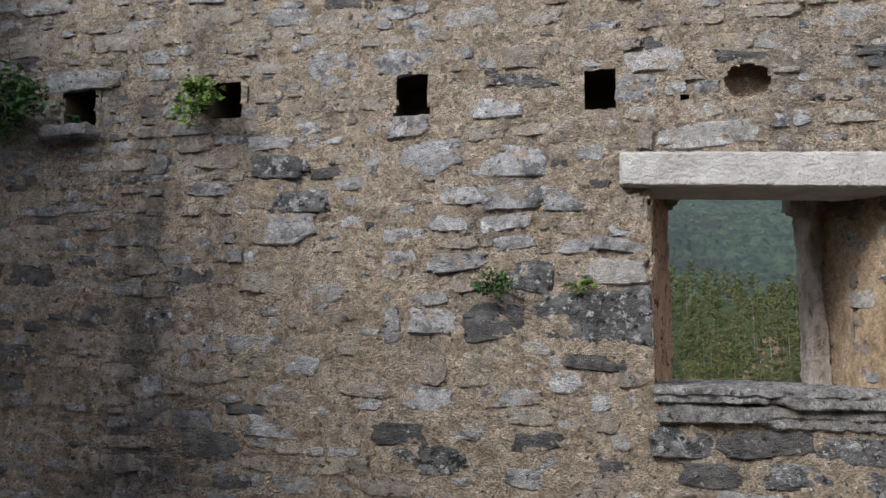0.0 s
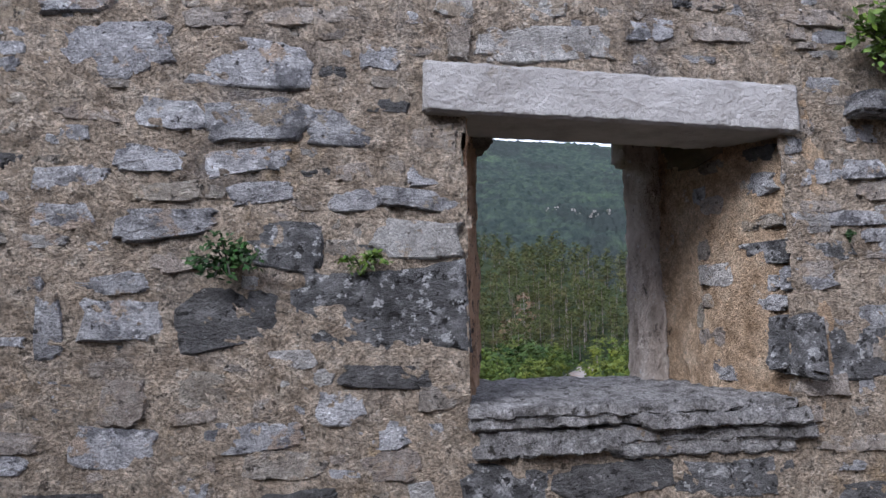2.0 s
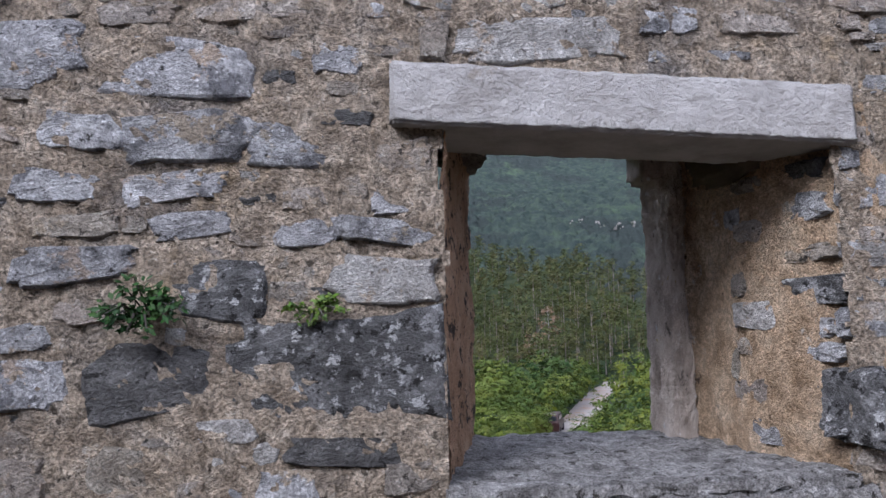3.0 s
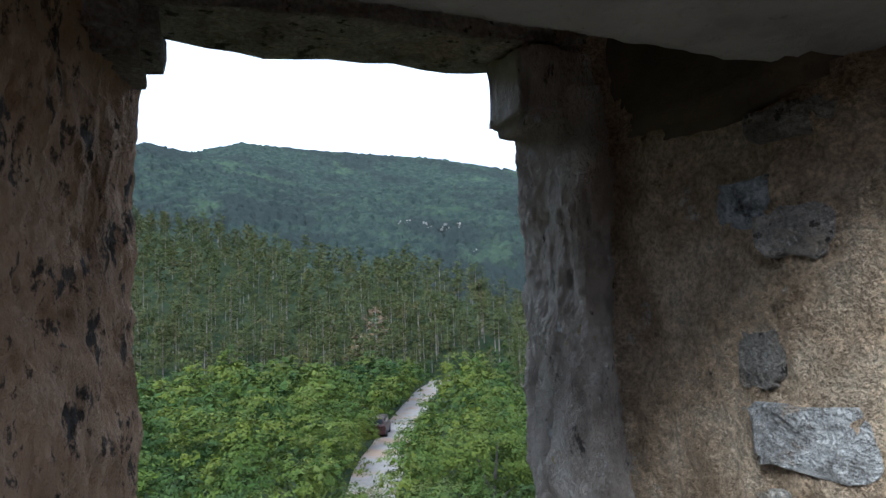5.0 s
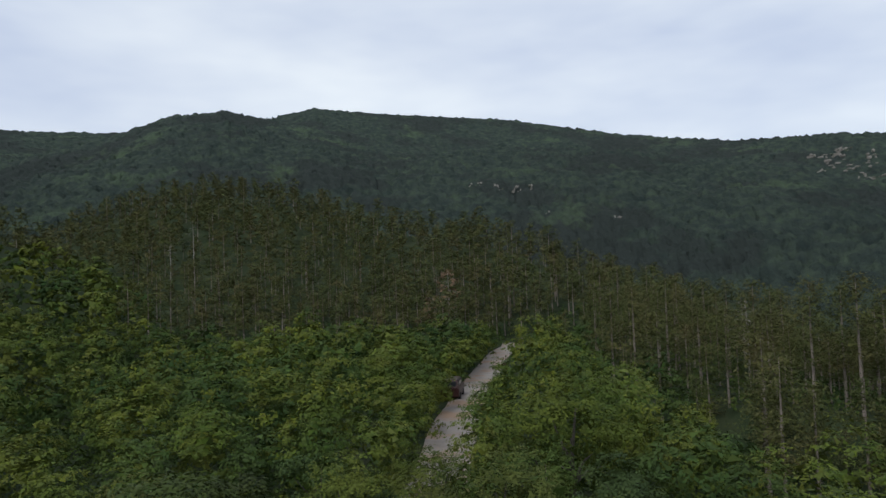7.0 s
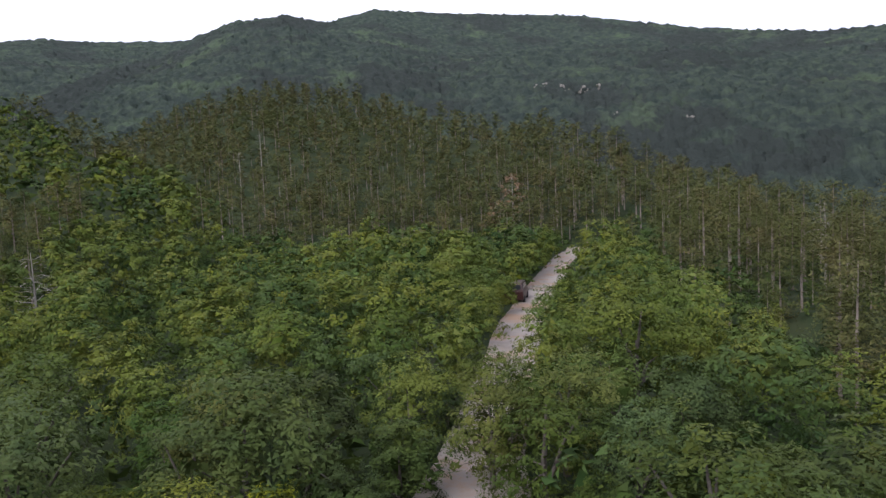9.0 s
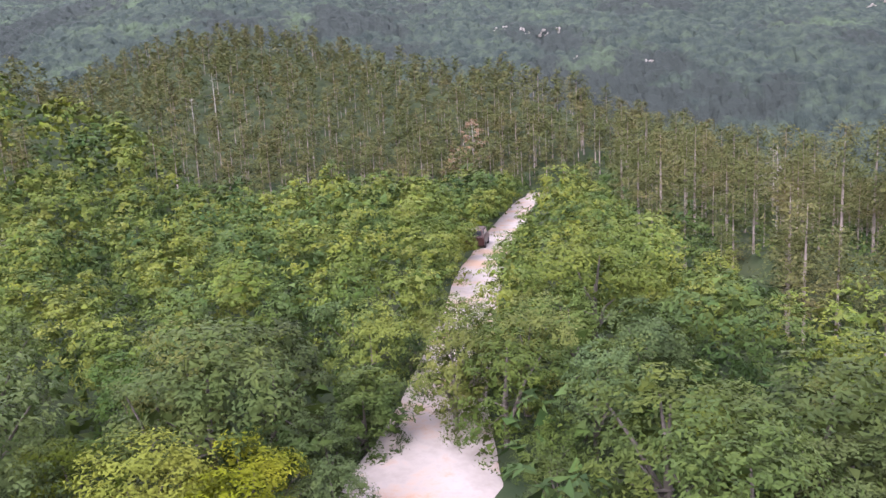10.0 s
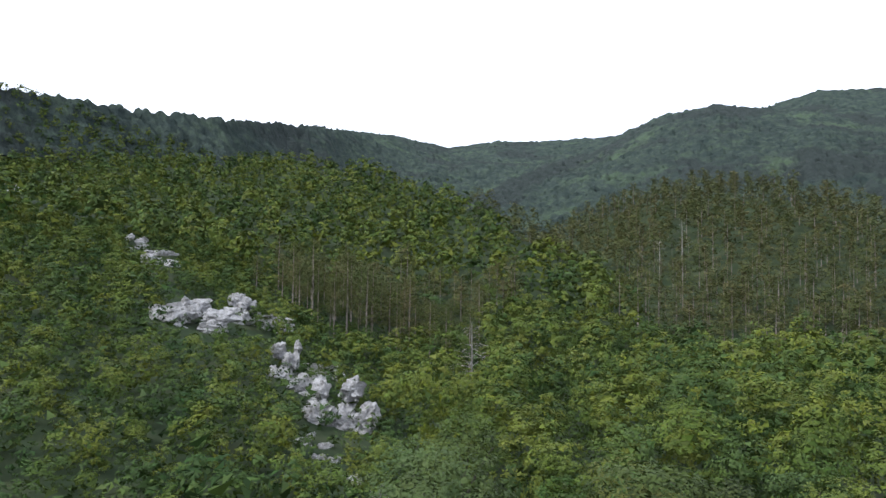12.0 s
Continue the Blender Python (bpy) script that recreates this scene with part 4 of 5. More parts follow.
# unseen closing walls, their heights set to shade the window wall
for name, b in (("wall_west", (-5.4, X0, -6.4, 0.86, -9, 3.9)), ("wall_east", (X1, 4.2, -6.4, 0.86, -9, 3.0)), ("wall_south", (X0, X1, -6.4, -5.6, -9, 3.1))):
    tagged(quads_object(name, *box_data(*b), M_MORTAR), "rubble stone wall of the roofless ruin", "wall", kind="structure")

# window wall: thick body, rough mortared face with real openings, beam holes running in
xs = np.concatenate([np.arange(X0, 2.2, 0.014), np.arange(2.2, X1 + 0.001, 0.06)])
zs = np.concatenate([np.arange(0, 3.5, 0.014), np.arange(3.5, ZTOP + 0.001, 0.05)])
WX, WZ = np.meshgrid(xs, zs)
wv = np.column_stack([WX.ravel(), face_y(WX, WZ).ravel(), WZ.ravel()])
wq = lattice(len(xs), len(zs))
mx, mz = wv[wq, 0].mean(1), wv[wq, 2].mean(1)
rag = 0.018 * value_noise(np.column_stack([mx * 14, mz * 14]), 31, 2)
gone = (mx > 0.0 + rag) & (mx < 1.13 + rag) & (mz > 0.97) & (mz < 2.03)
for a, b, c, d in HOLES:
    if a == 0.37:
        gone |= ((mx - (a + b) / 2) / (b - a) * 2) ** 4 + ((mz + rag - (c + d) / 2) / (d - c) * 2) ** 2 < 1
    else:
        gone |= (mx > a + rag * 1.2) & (mx < b + rag * 1.2) & (mz > c + rag) & (mz < d + rag)
body = [(wv, wq[~gone][:, ::-1] * 1)]
for b in ((X0, -0.02, 0.36, 0.86, -9, ZTOP), (1.2, X1, 0.36, 0.86, -9, ZTOP), (-0.02, 1.2, 0.36, 0.86, -9, 0.93), (-0.02, 1.2, 0.36, 0.86, 2.3, ZTOP), (X0, X1, 0.02, 0.36, -9, -0.01), (X0, X1, 0.05, 0.36, ZTOP - 0.02, ZTOP + 0.04)):
    body.append(box_data(*b))
wall_north = quads_object("wall_north", *joined(body), M_MORTAR, smooth=True)
tagged(wall_north, "thick rubble stone wall with crumbling tan lime mortar", "wall", kind="structure")
tunnels = []
for a, b, c, d in HOLES:
    e, deep = 0.03, 0.05 if b - a < 0.05 else (0.09 if a == 0.37 else 0.35)
    v = np.array([(x, y, z) for y in (0.0, deep) for z in (c - e, d + e) for x in (a - e, b + e)], float)
    if a == 0.37:
        quads_object("niche", v, np.array([(0, 1, 5, 4), (2, 6, 7, 3), (0, 4, 6, 2), (1, 3, 7, 5), (4, 5, 7, 6)]), M_REVEAL, wall_north)
        continue
    tunnels.append((v, np.array([(0, 1, 5, 4), (2, 6, 7, 3), (0, 4, 6, 2), (1, 3, 7, 5), (4, 5, 7, 6)])))
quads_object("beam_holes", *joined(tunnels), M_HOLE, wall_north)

# ---------------------------------------------------------------- window
window = tagged(new("window_1"), "deep unglazed window opening with pale lintel and stone jambs", "window", kind="structure")


def swept(name, path, z0, z1, mat, rough, freq, seed, parent=window, chips=0.0):
    """A rough upright surface along a plan line."""
    pts = [Vector(p) for p in path]
    line = []
    for a, b in zip(pts, pts[1:]):
        n = max(2, int((b - a).length / 0.0075))
        line += [a.lerp(b, i / n) for i in range(n)]
    line.append(pts[-1])
    P = np.array(line)
    T = np.gradient(P, axis=0)
    N = np.column_stack([T[:, 1], -T[:, 0]]) / np.linalg.norm(T, axis=1)[:, None]
    zz = np.arange(z0, z1 + 0.001, 0.0075)
    S = np.arange(len(P))
    px, pz = np.repeat(P[None], len(zz), 0), np.repeat(zz[:, None], len(P), 1)
    off = rough * value_noise(np.column_stack([px[..., 0].ravel() * freq, px[..., 1].ravel() * freq, pz.ravel() * freq * 0.6]), seed, 5, 0.68).reshape(pz.shape)
    if chips:
        grain = value_noise(np.column_stack([px[..., 0].ravel() * 26, px[..., 1].ravel() * 26, pz.ravel() * 9]), seed + 7, 4, 0.7).reshape(pz.shape)
        off = off - chips * 2 * np.abs(grain)
    x, y = px[..., 0] + N[None, :, 0] * off, px[..., 1] + N[None, :, 1] * off
    return quads_object(name, np.column_stack([x.ravel(), y.ravel(), pz.ravel()]), lattice(len(P), len(zz)), mat, parent, not chips)


def rough_block(name, x0, x1, y0, y1, z0, z1, mat, parent=None, amount=0.01, freq=9.0, cuts=(20, 6, 4), bevel=0.012, tilt=0.0, seed=0.0):
    """A stone block with worn edges; tilt drops its right end."""
    bm = bmesh.new()
    bmesh.ops.create_cube(bm, size=1)
    for vert in bm.verts:
        vert.co = Vector((x0 + (vert.co.x + 0.5) * (x1 - x0), y0 + (vert.co.y + 0.5) * (y1 - y0), z0 + (vert.co.z + 0.5) * (z1 - z0)))
    bmesh.ops.bevel(bm, geom=bm.edges[:], offset=bevel, segments=2, affect="EDGES")
    for axis, n in enumerate(cuts):
        lo, hi = ((x0, x1), (y0, y1), (z0, z1))[axis]
        no = Vector([1.0 if k == axis else 0.0 for k in range(3)])
        for i in range(1, n):
            co = no * (lo + (hi - lo) * i / n)
            bmesh.ops.bisect_plane(bm, geom=bm.verts[:] + bm.edges[:] + bm.faces[:], plane_co=co, plane_no=no)
    for vert in bm.verts:
        p = vert.co * freq + Vector((seed, 0, 0))
        d = noise.noise_vector(p) * amount + noise.noise_vector(p * 3.1) * amount * 0.5
        vert.co += d
        vert.co.z -= tilt * (vert.co.x - x0) / (x1 - x0)
    me = bpy.data.meshes.new(name)
    bm.to_mesh(me)
    bm.free()
    me.materials.append(mat)
    me.polygons.foreach_set("use_smooth", [True] * len(me.polygons))
    ob = new(name, me)
    ob.parent = parent
    return ob


swept("left_reveal", [(0.004, 0.02), (0.012, 0.07), (0.05, 0.25), (0.128, 0.55), (0.19, 0.78), (0.195, 0.83)], 0.9, 2.12, M_LEFT, 0.024, 11, 41, window, 0.01)
swept("right_reveal", [(0.945, 0.70), (0.99, 0.62), (1.005, 0.46), (1.015, 0.30), (1.055, 0.19), (1.10, 0.09), (1.165, 0.025), (1.24, 0.0), (1.30, 0.012)], 0.92, 2.16, M_REVEAL, 0.034, 9, 42)
swept("jamb", [(0.90, 0.86), (0.875, 0.79), (0.885, 0.73), (0.895, 0.68), (0.905, 0.64), (0.925, 0.618), (0.965, 0.612), (0.975, 0.64), (0.985, 0.70)], 1.0, 2.06, M_JAMB, 0.03, 13, 43, window, 0.013)
rough_block("lintel", -0.14, 1.185, -0.04, 0.27, 2.005, 2.176, M_PALE, window, 0.0045, 26, (90, 14, 12), 0.007, 0.045, 2.0)
rough_block("outer_lintel", -0.1, 1.25, 0.62, 0.86, 2.14, 2.4, M_BROWN, window, 0.02, 5, (24, 5, 4), 0.03, 0.0, 5.0)
# shade between the two lintels is put into the mortar colour
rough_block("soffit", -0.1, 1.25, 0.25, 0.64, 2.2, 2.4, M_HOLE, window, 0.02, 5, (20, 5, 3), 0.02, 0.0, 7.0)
rough_block("sill", -0.005, 1.13, -0.035, 0.82, 1.008, 1.05, M_SILL, window, 0.013, 15, (80, 54, 5), 0.008, 0.0, 9.0)
# broken bedding layers under the sill slab
for n, (x0, x1, y0, z0, z1) in enumerate(((0.0, 0.60, -0.028, 0.970, 1.012), (0.57, 1.17, -0.044, 0.962, 1.012), (0.03, 0.92, -0.016, 0.922, 0.974), (0.01, 0.50, -0.030, 0.882, 0.926), (0.47, 1.12, -0.012, 0.868, 0.930), (0.90, 1.2, -0.024, 0.918, 0.968))):
    rough_block("sill_layer", x0, x1, y0, 0.3, z0, z1, M_SILL, window, 0.011, 24, (64, 8, 5), 0.006, 0.012 * (n % 3 - 1), 19.0 + 3 * n)
rough_block("corbel", 0.815, 1.0, 0.65, 0.81, 2.0, 2.15, M_JAMB, window, 0.014, 9, (8, 8, 7), 0.02, 0.0, 3.0)
rough_block("corbel", 0.05, 0.235, 0.60, 0.80, 2.04, 2.15, M_BROWN, window, 0.012, 9, (8, 8, 6), 0.03, 0.0, 4.0)
# block added in the same shade colour to darken the reveal's top corner
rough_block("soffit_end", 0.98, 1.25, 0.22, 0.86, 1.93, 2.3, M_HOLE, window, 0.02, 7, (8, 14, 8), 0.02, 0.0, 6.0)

STONES = """
0.13 0.79 0.30 0.12 l; 0.50 0.80 0.38 0.11 d; 0.88 0.79 0.32 0.12 l; 0.24 0.65 0.28 0.10 d; 0.64 0.66 0.36 0.10 l; 1.03 0.64 0.30 0.10 l; 0.42 0.54 0.30 0.08 g; 0.85 0.53 0.34 0.09 d;
-1.15 2.19 0.39 0.15 g; -0.71 2.16 0.39 0.14 g; -0.43 2.20 0.18 0.08 g; -0.28 2.19 0.12 0.08 g; -1.18 1.99 0.19 0.06 b; -0.93 1.98 0.18 0.09 g; -0.67 1.97 0.29 0.12 g; -0.41 1.95 0.21 0.10 g; -0.27 2.03 0.16 0.05 d; -0.09 1.92 0.17 0.10 b; -1.23 1.78 0.19 0.06 g; -0.99 1.84 0.19 0.07 w; -0.70 1.84 0.23 0.07 g; -0.36 1.81 0.13 0.06 b; -1.25 1.66 0.16 0.08 g; -0.94 1.64 0.27 0.08 w; -0.94 1.74 0.20 0.06 b; -0.66 1.74 0.19 0.06 g; -0.35 1.72 0.17 0.06 g; -0.13 1.72 0.25 0.06 g; -0.60 1.57 0.26 0.14 l; -0.90 1.53 0.17 0.08 b; -0.41 1.56 0.10 0.06 b; -0.15 1.59 0.27 0.12 p; -1.13 1.45 0.21 0.06 w; -1.28 1.32 0.07 0.18 g; -1.07 1.34 0.20 0.11 w; -0.76 1.34 0.32 0.17 s; -0.56 1.43 0.12 0.06 b; -0.27 1.37 0.52 0.26 l; -1.06 1.09 0.12 0.14 b; -0.82 1.12 0.16 0.10 b; -0.41 1.06 0.14 0.09 g; -0.22 1.15 0.40 0.07 d; -0.08 1.08 0.15 0.08 b; -1.07 1.20 0.19 0.05 b; 0.81 2.21 0.44 0.14 p; 1.16 2.20 0.15 0.07 p; 0.28 2.26 0.47 0.11 p; -0.02 2.24 0.07 0.10 b; 0.95 2.33 0.28 0.08 b; 1.10 1.82 0.17 0.09 g; 0.97 1.55 0.44 0.08 l; 1.00 1.44 0.35 0.12 g; 0.97 1.21 0.39 0.22 l; 1.05 1.64 0.29 0.07 g; -1.81 1.97 0.34 0.11 l; -1.90 1.83 0.34 0.14 g; -2.76 2.84 0.19 0.08 w; -1.66 2.72 0.27 0.17 w; -1.23 2.72 0.27 0.12 w; -1.22 2.36 0.21 0.10 g; -0.61 2.70 0.20 0.12 b; 0.04 2.65 0.26 0.12 p; -0.05 2.51 0.18 0.12 w; 0.92 2.36 0.22 0.13 p; 0.99 2.81 0.21 0.13 p; -1.08 0.96 0.22 0.10 g; -1.08 0.66 0.38 0.12 l; -2.25 0.69 0.30 0.14 d; -1.60 0.61 0.22 0.08 b; -1.44 0.62 0.12 0.08 b; -3.41 1.13 0.27 0.11 d; -1.94 2.16 0.34 0.11 l; -3.17 2.72 0.42 0.11 g; -3.21 2.39 0.27 0.09 g; -2.41 1.58 0.25 0.09 d; -1.93 1.54 0.36 0.12 b; -2.25 1.64 0.22 0.07 b; -2.59 1.34 0.19 0.11 l; -1.67 1.35 0.34 0.08 b; -1.06 1.11 0.13 0.06 g; -1.41 0.99 0.27 0.06 b; -1.85 0.94 0.25 0.08 b; -2.28 1.04 0.23 0.08 b; -0.58 0.89 0.22 0.09 b; -0.54 0.77 0.25 0.08 d; -0.25 0.87 0.17 0.10 b; -1.27 0.53 0.29 0.09 b; -0.60 0.60 0.16 0.09 w; -0.27 0.61 0.23 0.09 b; -0.90 2.95 0.30 0.09 p; -0.55 2.92 0.29 0.08 b; -2.39 3.05 0.32 0.11 b; -1.44 2.29 0.19 0.08 b; -0.76 2.44 0.26 0.09 g; 0.05 2.87 0.22 0.09 b; 0.38 2.72 0.23 0.10 b; -3.44 1.80 0.31 0.13 b; -3.38 1.58 0.30 0.11 d; -3.01 1.35 0.26 0.12 d; -2.86 1.04 0.28 0.11 b; -3.23 0.75 0.32 0.08 b; -2.84 0.57 0.38 0.10 b; -1.94 3.03 0.24 0.08 w; -2.97 2.94 0.30 0.12 b; -3.54 2.96 0.33 0.16 b; -1.62 2.97 0.27 0.15 b
"""


# ---------------------------------------------------------------- stones of the window wall
def stone_mesh(seed, mat):
    """A split rubble stone of unit width and height: ragged outline, sharp arris, flat broken face."""
    g = np.random.default_rng(seed)
    n = 22
    ang = np.linspace(0, 2 * math.pi, n, endpoint=False) + g.uniform(-0.11, 0.11, n)
    power = g.uniform(0.25, 0.6)
    lean = g.uniform(-0.25, 0.25)
    wob = 1 + 0.07 * np.sin(2 * ang + g.uniform(0, 6)) + 0.07 * np.sin(5 * ang + g.uniform(0, 6)) + g.uniform(-0.11, 0.08, n)
    ox = np.sign(np.cos(ang)) * np.abs(np.cos(ang)) ** power * 0.5 * wob
    oz = np.sign(np.sin(ang)) * np.abs(np.sin(ang)) ** power * 0.5 * wob * (1 + lean * np.cos(ang))
    tip_x, tip_z = g.uniform(-0.5, 0.5), g.uniform(-0.5, 0.5)
    v = []
    for k, (s, y) in enumerate(((1.06, 1.4), (1.0, 0.1), (0.92, -0.55), (0.55, -0.7))):
        for x, z in zip(ox, oz):
            v.append((x * s, y + (g.uniform(-0.16, 0.16) + tip_x * x + tip_z * z if k > 1 else 0), z * s))
    v.append((0, -0.75 + g.uniform(-0.3, 0.3), 0))
    f = [(k * n + i, k * n + (i + 1) % n, (k + 1) * n + (i + 1) % n, (k + 1) * n + i) for k in range(3) for i in range(n)]
    f += [(3 * n + i, 3 * n + (i + 1) % n, 4 * n) for i in range(n)]
    me = bpy.data.meshes.new("stone")
    me.from_pydata(v, [], f)
    me.materials.append(mat)
    me.polygons.foreach_set("use_smooth", [False] * len(me.polygons))
    return me


STONE_KINDS = {"g": M_STONE, "b": M_BROWN, "w": M_STONE, "p": M_BUFF, "l": M_LICHEN, "d": M_DARK, "s": M_DARK}
STONE_MESHES = {k: [stone_mesh(100 + 10 * i + j, m) for j in range(8)] for i, (k, m) in enumerate(STONE_KINDS.items())}
rng = np.random.default_rng(33)
laid = []


def free(x, z, w, h):
    if -0.04 < x + w / 2 and x - w / 2 < 1.16 and 0.86 < z + h / 2 and z - h / 2 < 2.19 and (x + w / 2 < 1.2 or x - w / 2 < 1.13) and x + w / 2 > 0.0:
        return False
    if -0.16 < x + w / 2 and x - w / 2 < 1.2 and 1.97 < z + h / 2 and z - h / 2 < 2.19:
        return False
    for a, b, c, d in HOLES:
        if x + w / 2 > a - 0.005 and x - w / 2 < b + 0.005 and z + h / 2 > c - 0.005 and z - h / 2 < d + 0.005:
            return False
    return all(abs(x - a) > (w + b) / 2 * 0.98 or abs(z - c) > (h + d) / 2 * 0.98 for a, c, b, d, _ in laid)


for word in STONES.replace("\n", " ").split(";"):
    a, b, c, d, k = word.split()
    x, z, w, h = float(a), float(b), float(c), float(d)
    if 0 < x < 1.3 and 0.9 < z < 2.0:
        continue
    if k == "s" or free(x, z, w * 0.8, h * 0.8):
        w, h = (w * 1.1, h * 1.1) if k in 'gw' else (w, h)
        if x < 0 and x + w / 2 > -0.03 and 0.9 < z < 2.1:
            x, w = (x - w / 2 - 0.03) / 2, -0.03 - (x - w / 2)
        laid.append((x, z, w, h, k))
chosen = {(p[0], p[1]) for p in laid}
z = 0.06
while z < 3.7:
    x = -4.5 + rng.uniform(0, 0.2)
    row = rng.uniform(0.06, 0.105)
    while x < 3.2:
        w, h = rng.choice([rng.uniform(0.06, 0.14), rng.uniform(0.12, 0.24), rng.uniform(0.2, 0.36)]), row * rng.uniform(0.6, 1.05)
        if x + w / 2 > 1.1:
            w *= 1.2
        zz = z + row / 2 + rng.uniform(-0.02, 0.02)
        if rng.uniform() < (0.9 if x < 1.1 else 0.35) and free(x + w / 2, zz, w, h):
            laid.append((x + w / 2, zz, w, h, rng.choice(["g", "b", "w", "d", "l", "p"], p=[0.34, 0.38, 0.1, 0.08, 0.06, 0.04])))
        x += w + rng.uniform(0.005, 0.05)
    z += row + rng.uniform(0.0, 0.02)
for _ in range(5200):
    w, h = rng.uniform(0.04, 0.15), rng.uniform(0.025, 0.065)
    x, z = rng.uniform(-4.0, 2.4), rng.uniform(0.1, 3.6)
    if (x < 1.1 or rng.uniform() < 0.3) and free(x, z, w, h):
        laid.append((x, z, w, h, rng.choice(["g", "b", "w", "d", "p"], p=[0.3, 0.44, 0.1, 0.06, 0.1])))
laid.sort(key=lambda s: (s[0] + 0.6) ** 2 + (s[1] - 1.6) ** 2)
def seat(x, z, w, h, share):
    """Depth at which a stone shows through all but a share of the mortar before it."""
    gx, gz = np.meshgrid(np.linspace(-0.4, 0.4, 9) * w + x, np.linspace(-0.35, 0.35, 5) * h + z)
    return float(np.percentile(face_y(gx, gz), share))


for x, z, w, h, k in laid[:300]:
    me = STONE_MESHES[k][int(rng.integers(0, 8))]
    ob = new("stone", me)
    ob.parent = wall_north
    proud = -0.002 if k == "s" else rng.uniform(-0.006, 0.005) + (0.004 if k in "lp" else 0) + (0.003 if (x, z) in chosen else 0)
    y = seat(x, z, w, h, 12 if (x, z) in chosen else 30)
    ob.matrix_basis = pose(x, y + 0.009 - proud, z, rng.uniform(-5, 5), rng.uniform(-6, 6), rng.uniform(-4, 4)) @ Matrix.Diagonal((w * 1.05, 0.011, h * 1.08, 1))

small = {}
for x, z, w, h, k in laid[300:]:
    me = STONE_MESHES[k][int(rng.integers(0, 8))]
    co = np.array([v.co for v in me.vertices])
    y = seat(x, z, w, h, 30)
    co = co * np.array([w * 1.05, 0.011, h * 1.08]) + np.array([x, y + 0.010 - rng.uniform(0, 0.010), z])
    small.setdefault(STONE_KINDS[k], []).append((co, [tuple(p.vertices) for p in me.polygons]))
for mat, pieces in small.items():
    vs, fs, n = [], [], 0
    for co, faces in pieces:
        vs += co.tolist()
        fs += [tuple(i + n for i in f) for f in faces]
        n += len(co)
    tagged(raw("rubble_stones", vs, fs, mat, wall_north), kind="stuff")


def splay_stone(u, z, w, h, kind, proud=0.012):
    """A stone set in the splayed side of the window; u runs from the room inwards."""
    path = [Vector((1.13, 0.02)), Vector((1.08, 0.18)), Vector((1.015, 0.30)), Vector((1.005, 0.45))]
    for a, b in zip(path, path[1:]):
        L = (b - a).length
        if u <= L:
            break
        u -= L
    p, d = a.lerp(b, min(1, u / L)), (b - a).normalized()
    ob = new("stone", STONE_MESHES[kind][int(rng.integers(0, 8))])
    ob.parent = wall_north
    turn = math.degrees(math.atan2(d.y, d.x))
    ob.matrix_basis = pose(p.x + d.y * -proud * -1, p.y + d.x * proud, z, 0, 0, turn + 180) @ Matrix.Diagonal((w, 0.025, h, 1))


for u, z, w, h, k in ((0.10, 1.80, 0.16, 0.09, "g"), (0.15, 1.66, 0.26, 0.06, "b"), (0.30, 1.75, 0.10, 0.08, "b"), (0.12, 1.55, 0.30, 0.08, "l"), (0.16, 1.44, 0.26, 0.07, "g"), (0.10, 1.37, 0.2, 0.06, "g"),
                      (0.02, 1.22, 0.26, 0.20, "l"), (0.34, 1.38, 0.08, 0.06, "b"), (0.12, 1.91, 0.18, 0.06, "d"), (0.36, 1.58, 0.07, 0.09, "b"), (0.40, 1.32, 0.05, 0.12, "b"), (0.36, 1.80, 0.12, 0.07, "g"), (0.30, 1.48, 0.16, 0.09, "p"), (0.33, 1.24, 0.16, 0.08, "b"), (0.28, 1.90, 0.14, 0.06, "b"), (0.24, 1.12, 0.2, 0.08, "g")):
    splay_stone(u, z, w, h, k)
for x, z, w, h, k in ((1.31, 1.20, 0.40, 0.2, "l"), (1.24, 1.83, 0.18, 0.10, "g"), (1.36, 1.665, 0.46, 0.055, "g"), (1.28, 1.55, 0.26, 0.07, "l"), (1.22, 1.45, 0.22, 0.08, "g"), (1.55, 1.55, 0.14, 0.08, "w"), (1.45, 1.84, 0.16, 0.08, "g"), (1.62, 1.28, 0.08, 0.1, "w")):
    ob = new("stone", STONE_MESHES[k][int(rng.integers(0, 8))])
    ob.parent = wall_north
    ob.matrix_basis = pose(x, float(face_y(np.array([x]), np.array([z]))[0]) + 0.002, z, 0, 0, 0) @ Matrix.Diagonal((w, 0.014, h, 1))

# ledge stones under plants
for x0, x1, z0, z1 in ((1.38, 1.68, 2.02, 2.10), (-3.36, -3.05, 2.35, 2.43)):
    tagged(rough_block("ledge_stone", x0, x1, -0.10, 0.06, z0, z1, M_STONE, wall_north, 0.012, 9, (14, 6, 5), 0.012, 0.0, x0), "weathered grey ledge stone")


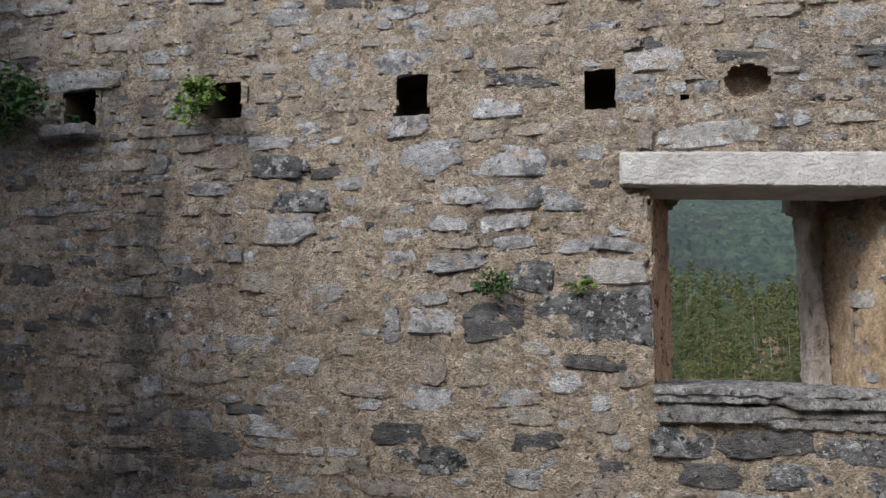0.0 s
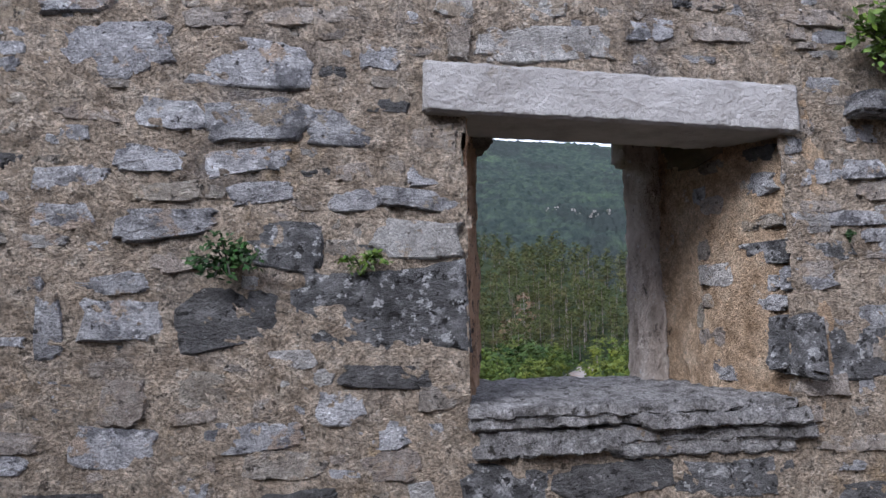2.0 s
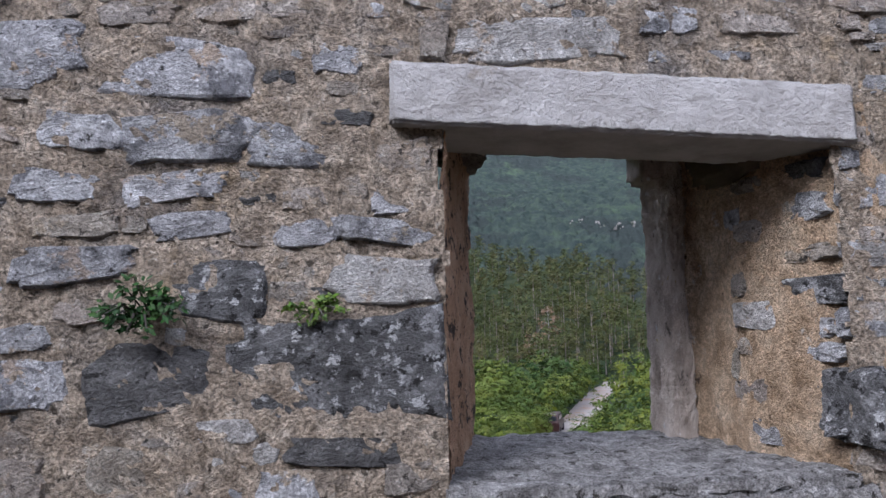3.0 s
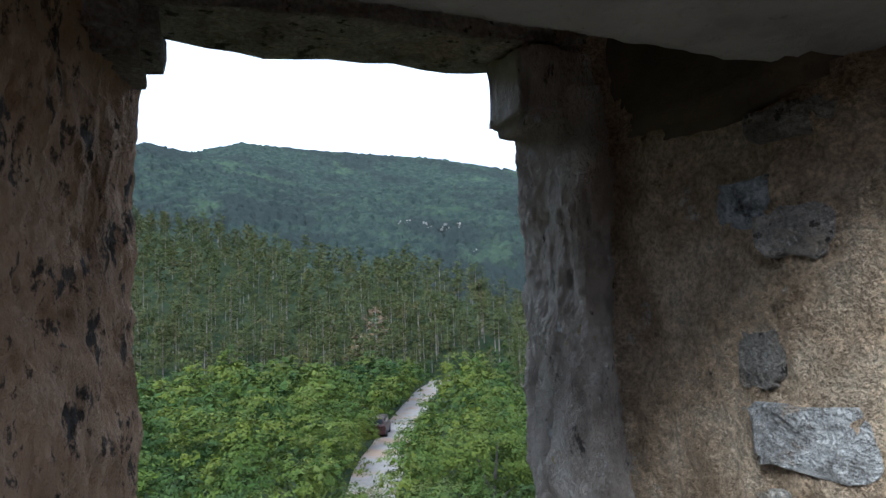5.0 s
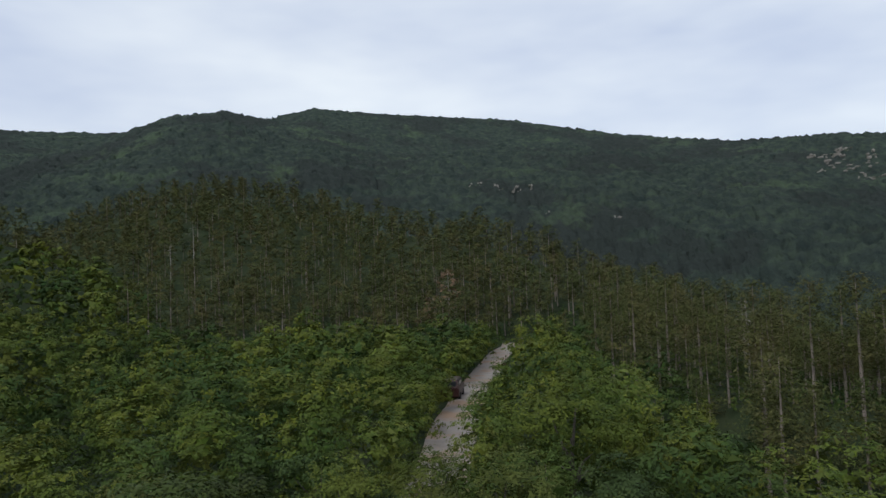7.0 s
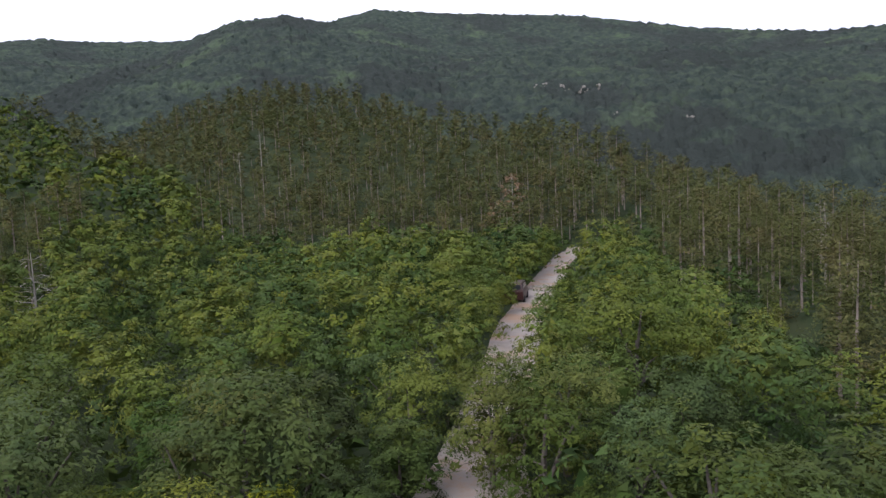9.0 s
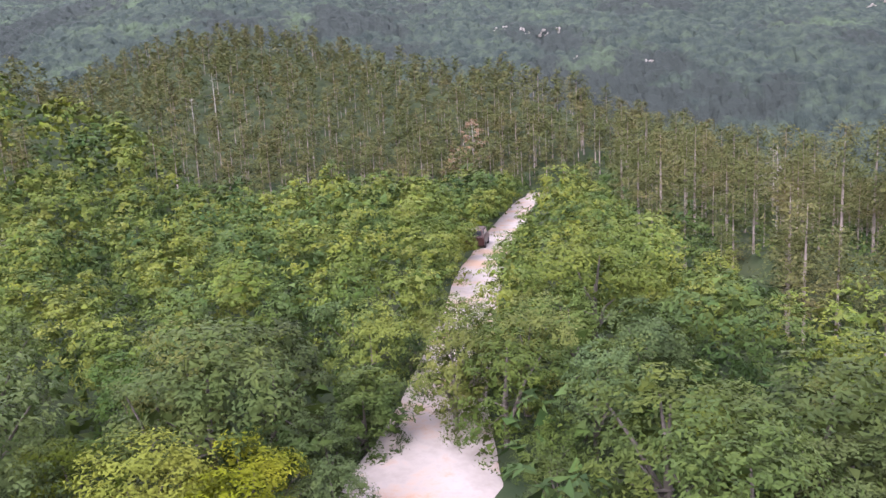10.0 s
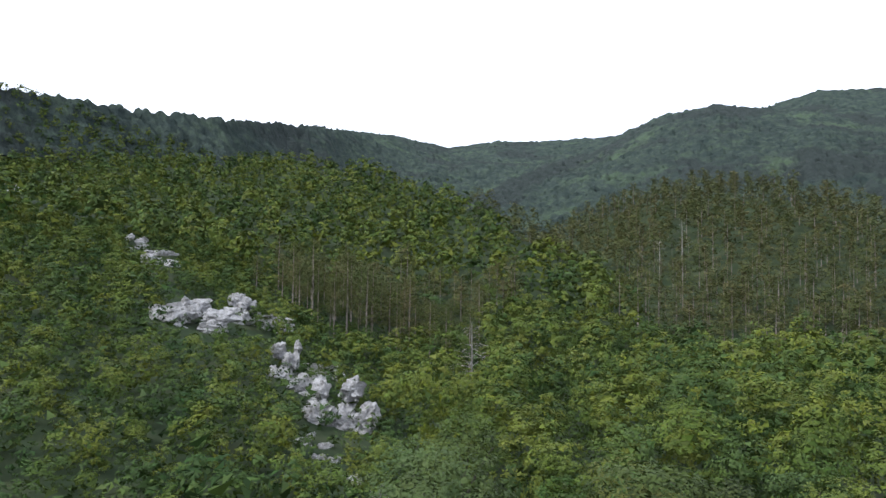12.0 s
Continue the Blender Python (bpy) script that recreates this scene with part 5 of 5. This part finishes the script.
def wall_plant(x, z, w, h, reach, leaves, leaf, mat, label, seed):
    """A tuft rooted in a joint: arching stems with many small leaves."""
    g = np.random.default_rng(seed)
    root = tagged(new("wall_plant"), label, "plant", "plants in the wall")
    root.matrix_basis = pose(x, float(face_y(np.array([x]), np.array([z]))[0]), z)
    stems, vs, qs = [], [], []
    n = 0
    for k in range(max(8, leaves // 22)):
        a = g.uniform(-math.pi, math.pi)
        tip = np.array([math.cos(a) * w / 2 * g.uniform(0.5, 1), -reach * g.uniform(0.3, 1), math.sin(a) * h / 2 * g.uniform(0.4, 1)])
        mid_p = tip * 0.5 + np.array([0, -reach * 0.25, h * 0.12])
        stems.append(tube([(0, 0.03, -h * 0.1), tuple(mid_p), tuple(tip)], [0.004, 0.003, 0.0015], 3))
        for _ in range(22):
            t = g.uniform(0.25, 1.05)
            p = mid_p * 2 * t * (1 - t) + tip * t * t + g.normal(size=3) * 0.05 * np.array([w, reach, h])
            p[1] = min(p[1], -0.005)
            nrm = np.array([0, -0.5, 0.8]) + g.normal(size=3) * 0.5
            nrm /= np.linalg.norm(nrm)
            u = np.cross(nrm, g.normal(size=3))
            u /= np.linalg.norm(u)
            b = np.cross(nrm, u)
            sz = leaf * g.uniform(0.6, 1.3)
            vs += [p - u * sz, p - b * sz * 0.5 + nrm * sz * 0.1, p + u * sz, p + b * sz * 0.5 + nrm * sz * 0.1]
            qs.append((n, n + 1, n + 2, n + 3))
            n += 4
    quads_object("stems", *joined(stems), M_BARK, root)
    quads_object("leaves", np.array(vs), np.array(qs), mat, root)


wall_plant(-3.6, 2.53, 0.8, 0.52, 0.32, 1700, 0.022, M_FERNDARK, "dense dark green ivy bush growing from the wall", 1)
wall_plant(-3.2, 2.47, 0.12, 0.1, 0.06, 130, 0.014, M_FERNDARK, "small green plant in a beam hole", 7)
wall_plant(-2.38, 2.52, 0.36, 0.34, 0.22, 620, 0.02, M_FERN, "bright green leafy plant in a beam hole", 2)
wall_plant(-0.76, 1.515, 0.25, 0.19, 0.11, 420, 0.013, M_FERNDARK, "small green fern tuft in a mortar joint", 3)
wall_plant(-0.34, 1.515, 0.18, 0.09, 0.07, 300, 0.010, M_FERN, "small bright green tuft in a mortar joint", 4)
wall_plant(1.55, 2.27, 0.46, 0.38, 0.24, 900, 0.021, M_FERN, "yellow-green leafy plant above a ledge stone", 5)
wall_plant(1.36, 1.605, 0.04, 0.05, 0.03, 60, 0.007, M_FERNDARK, "tiny dark tuft in a mortar joint", 6)
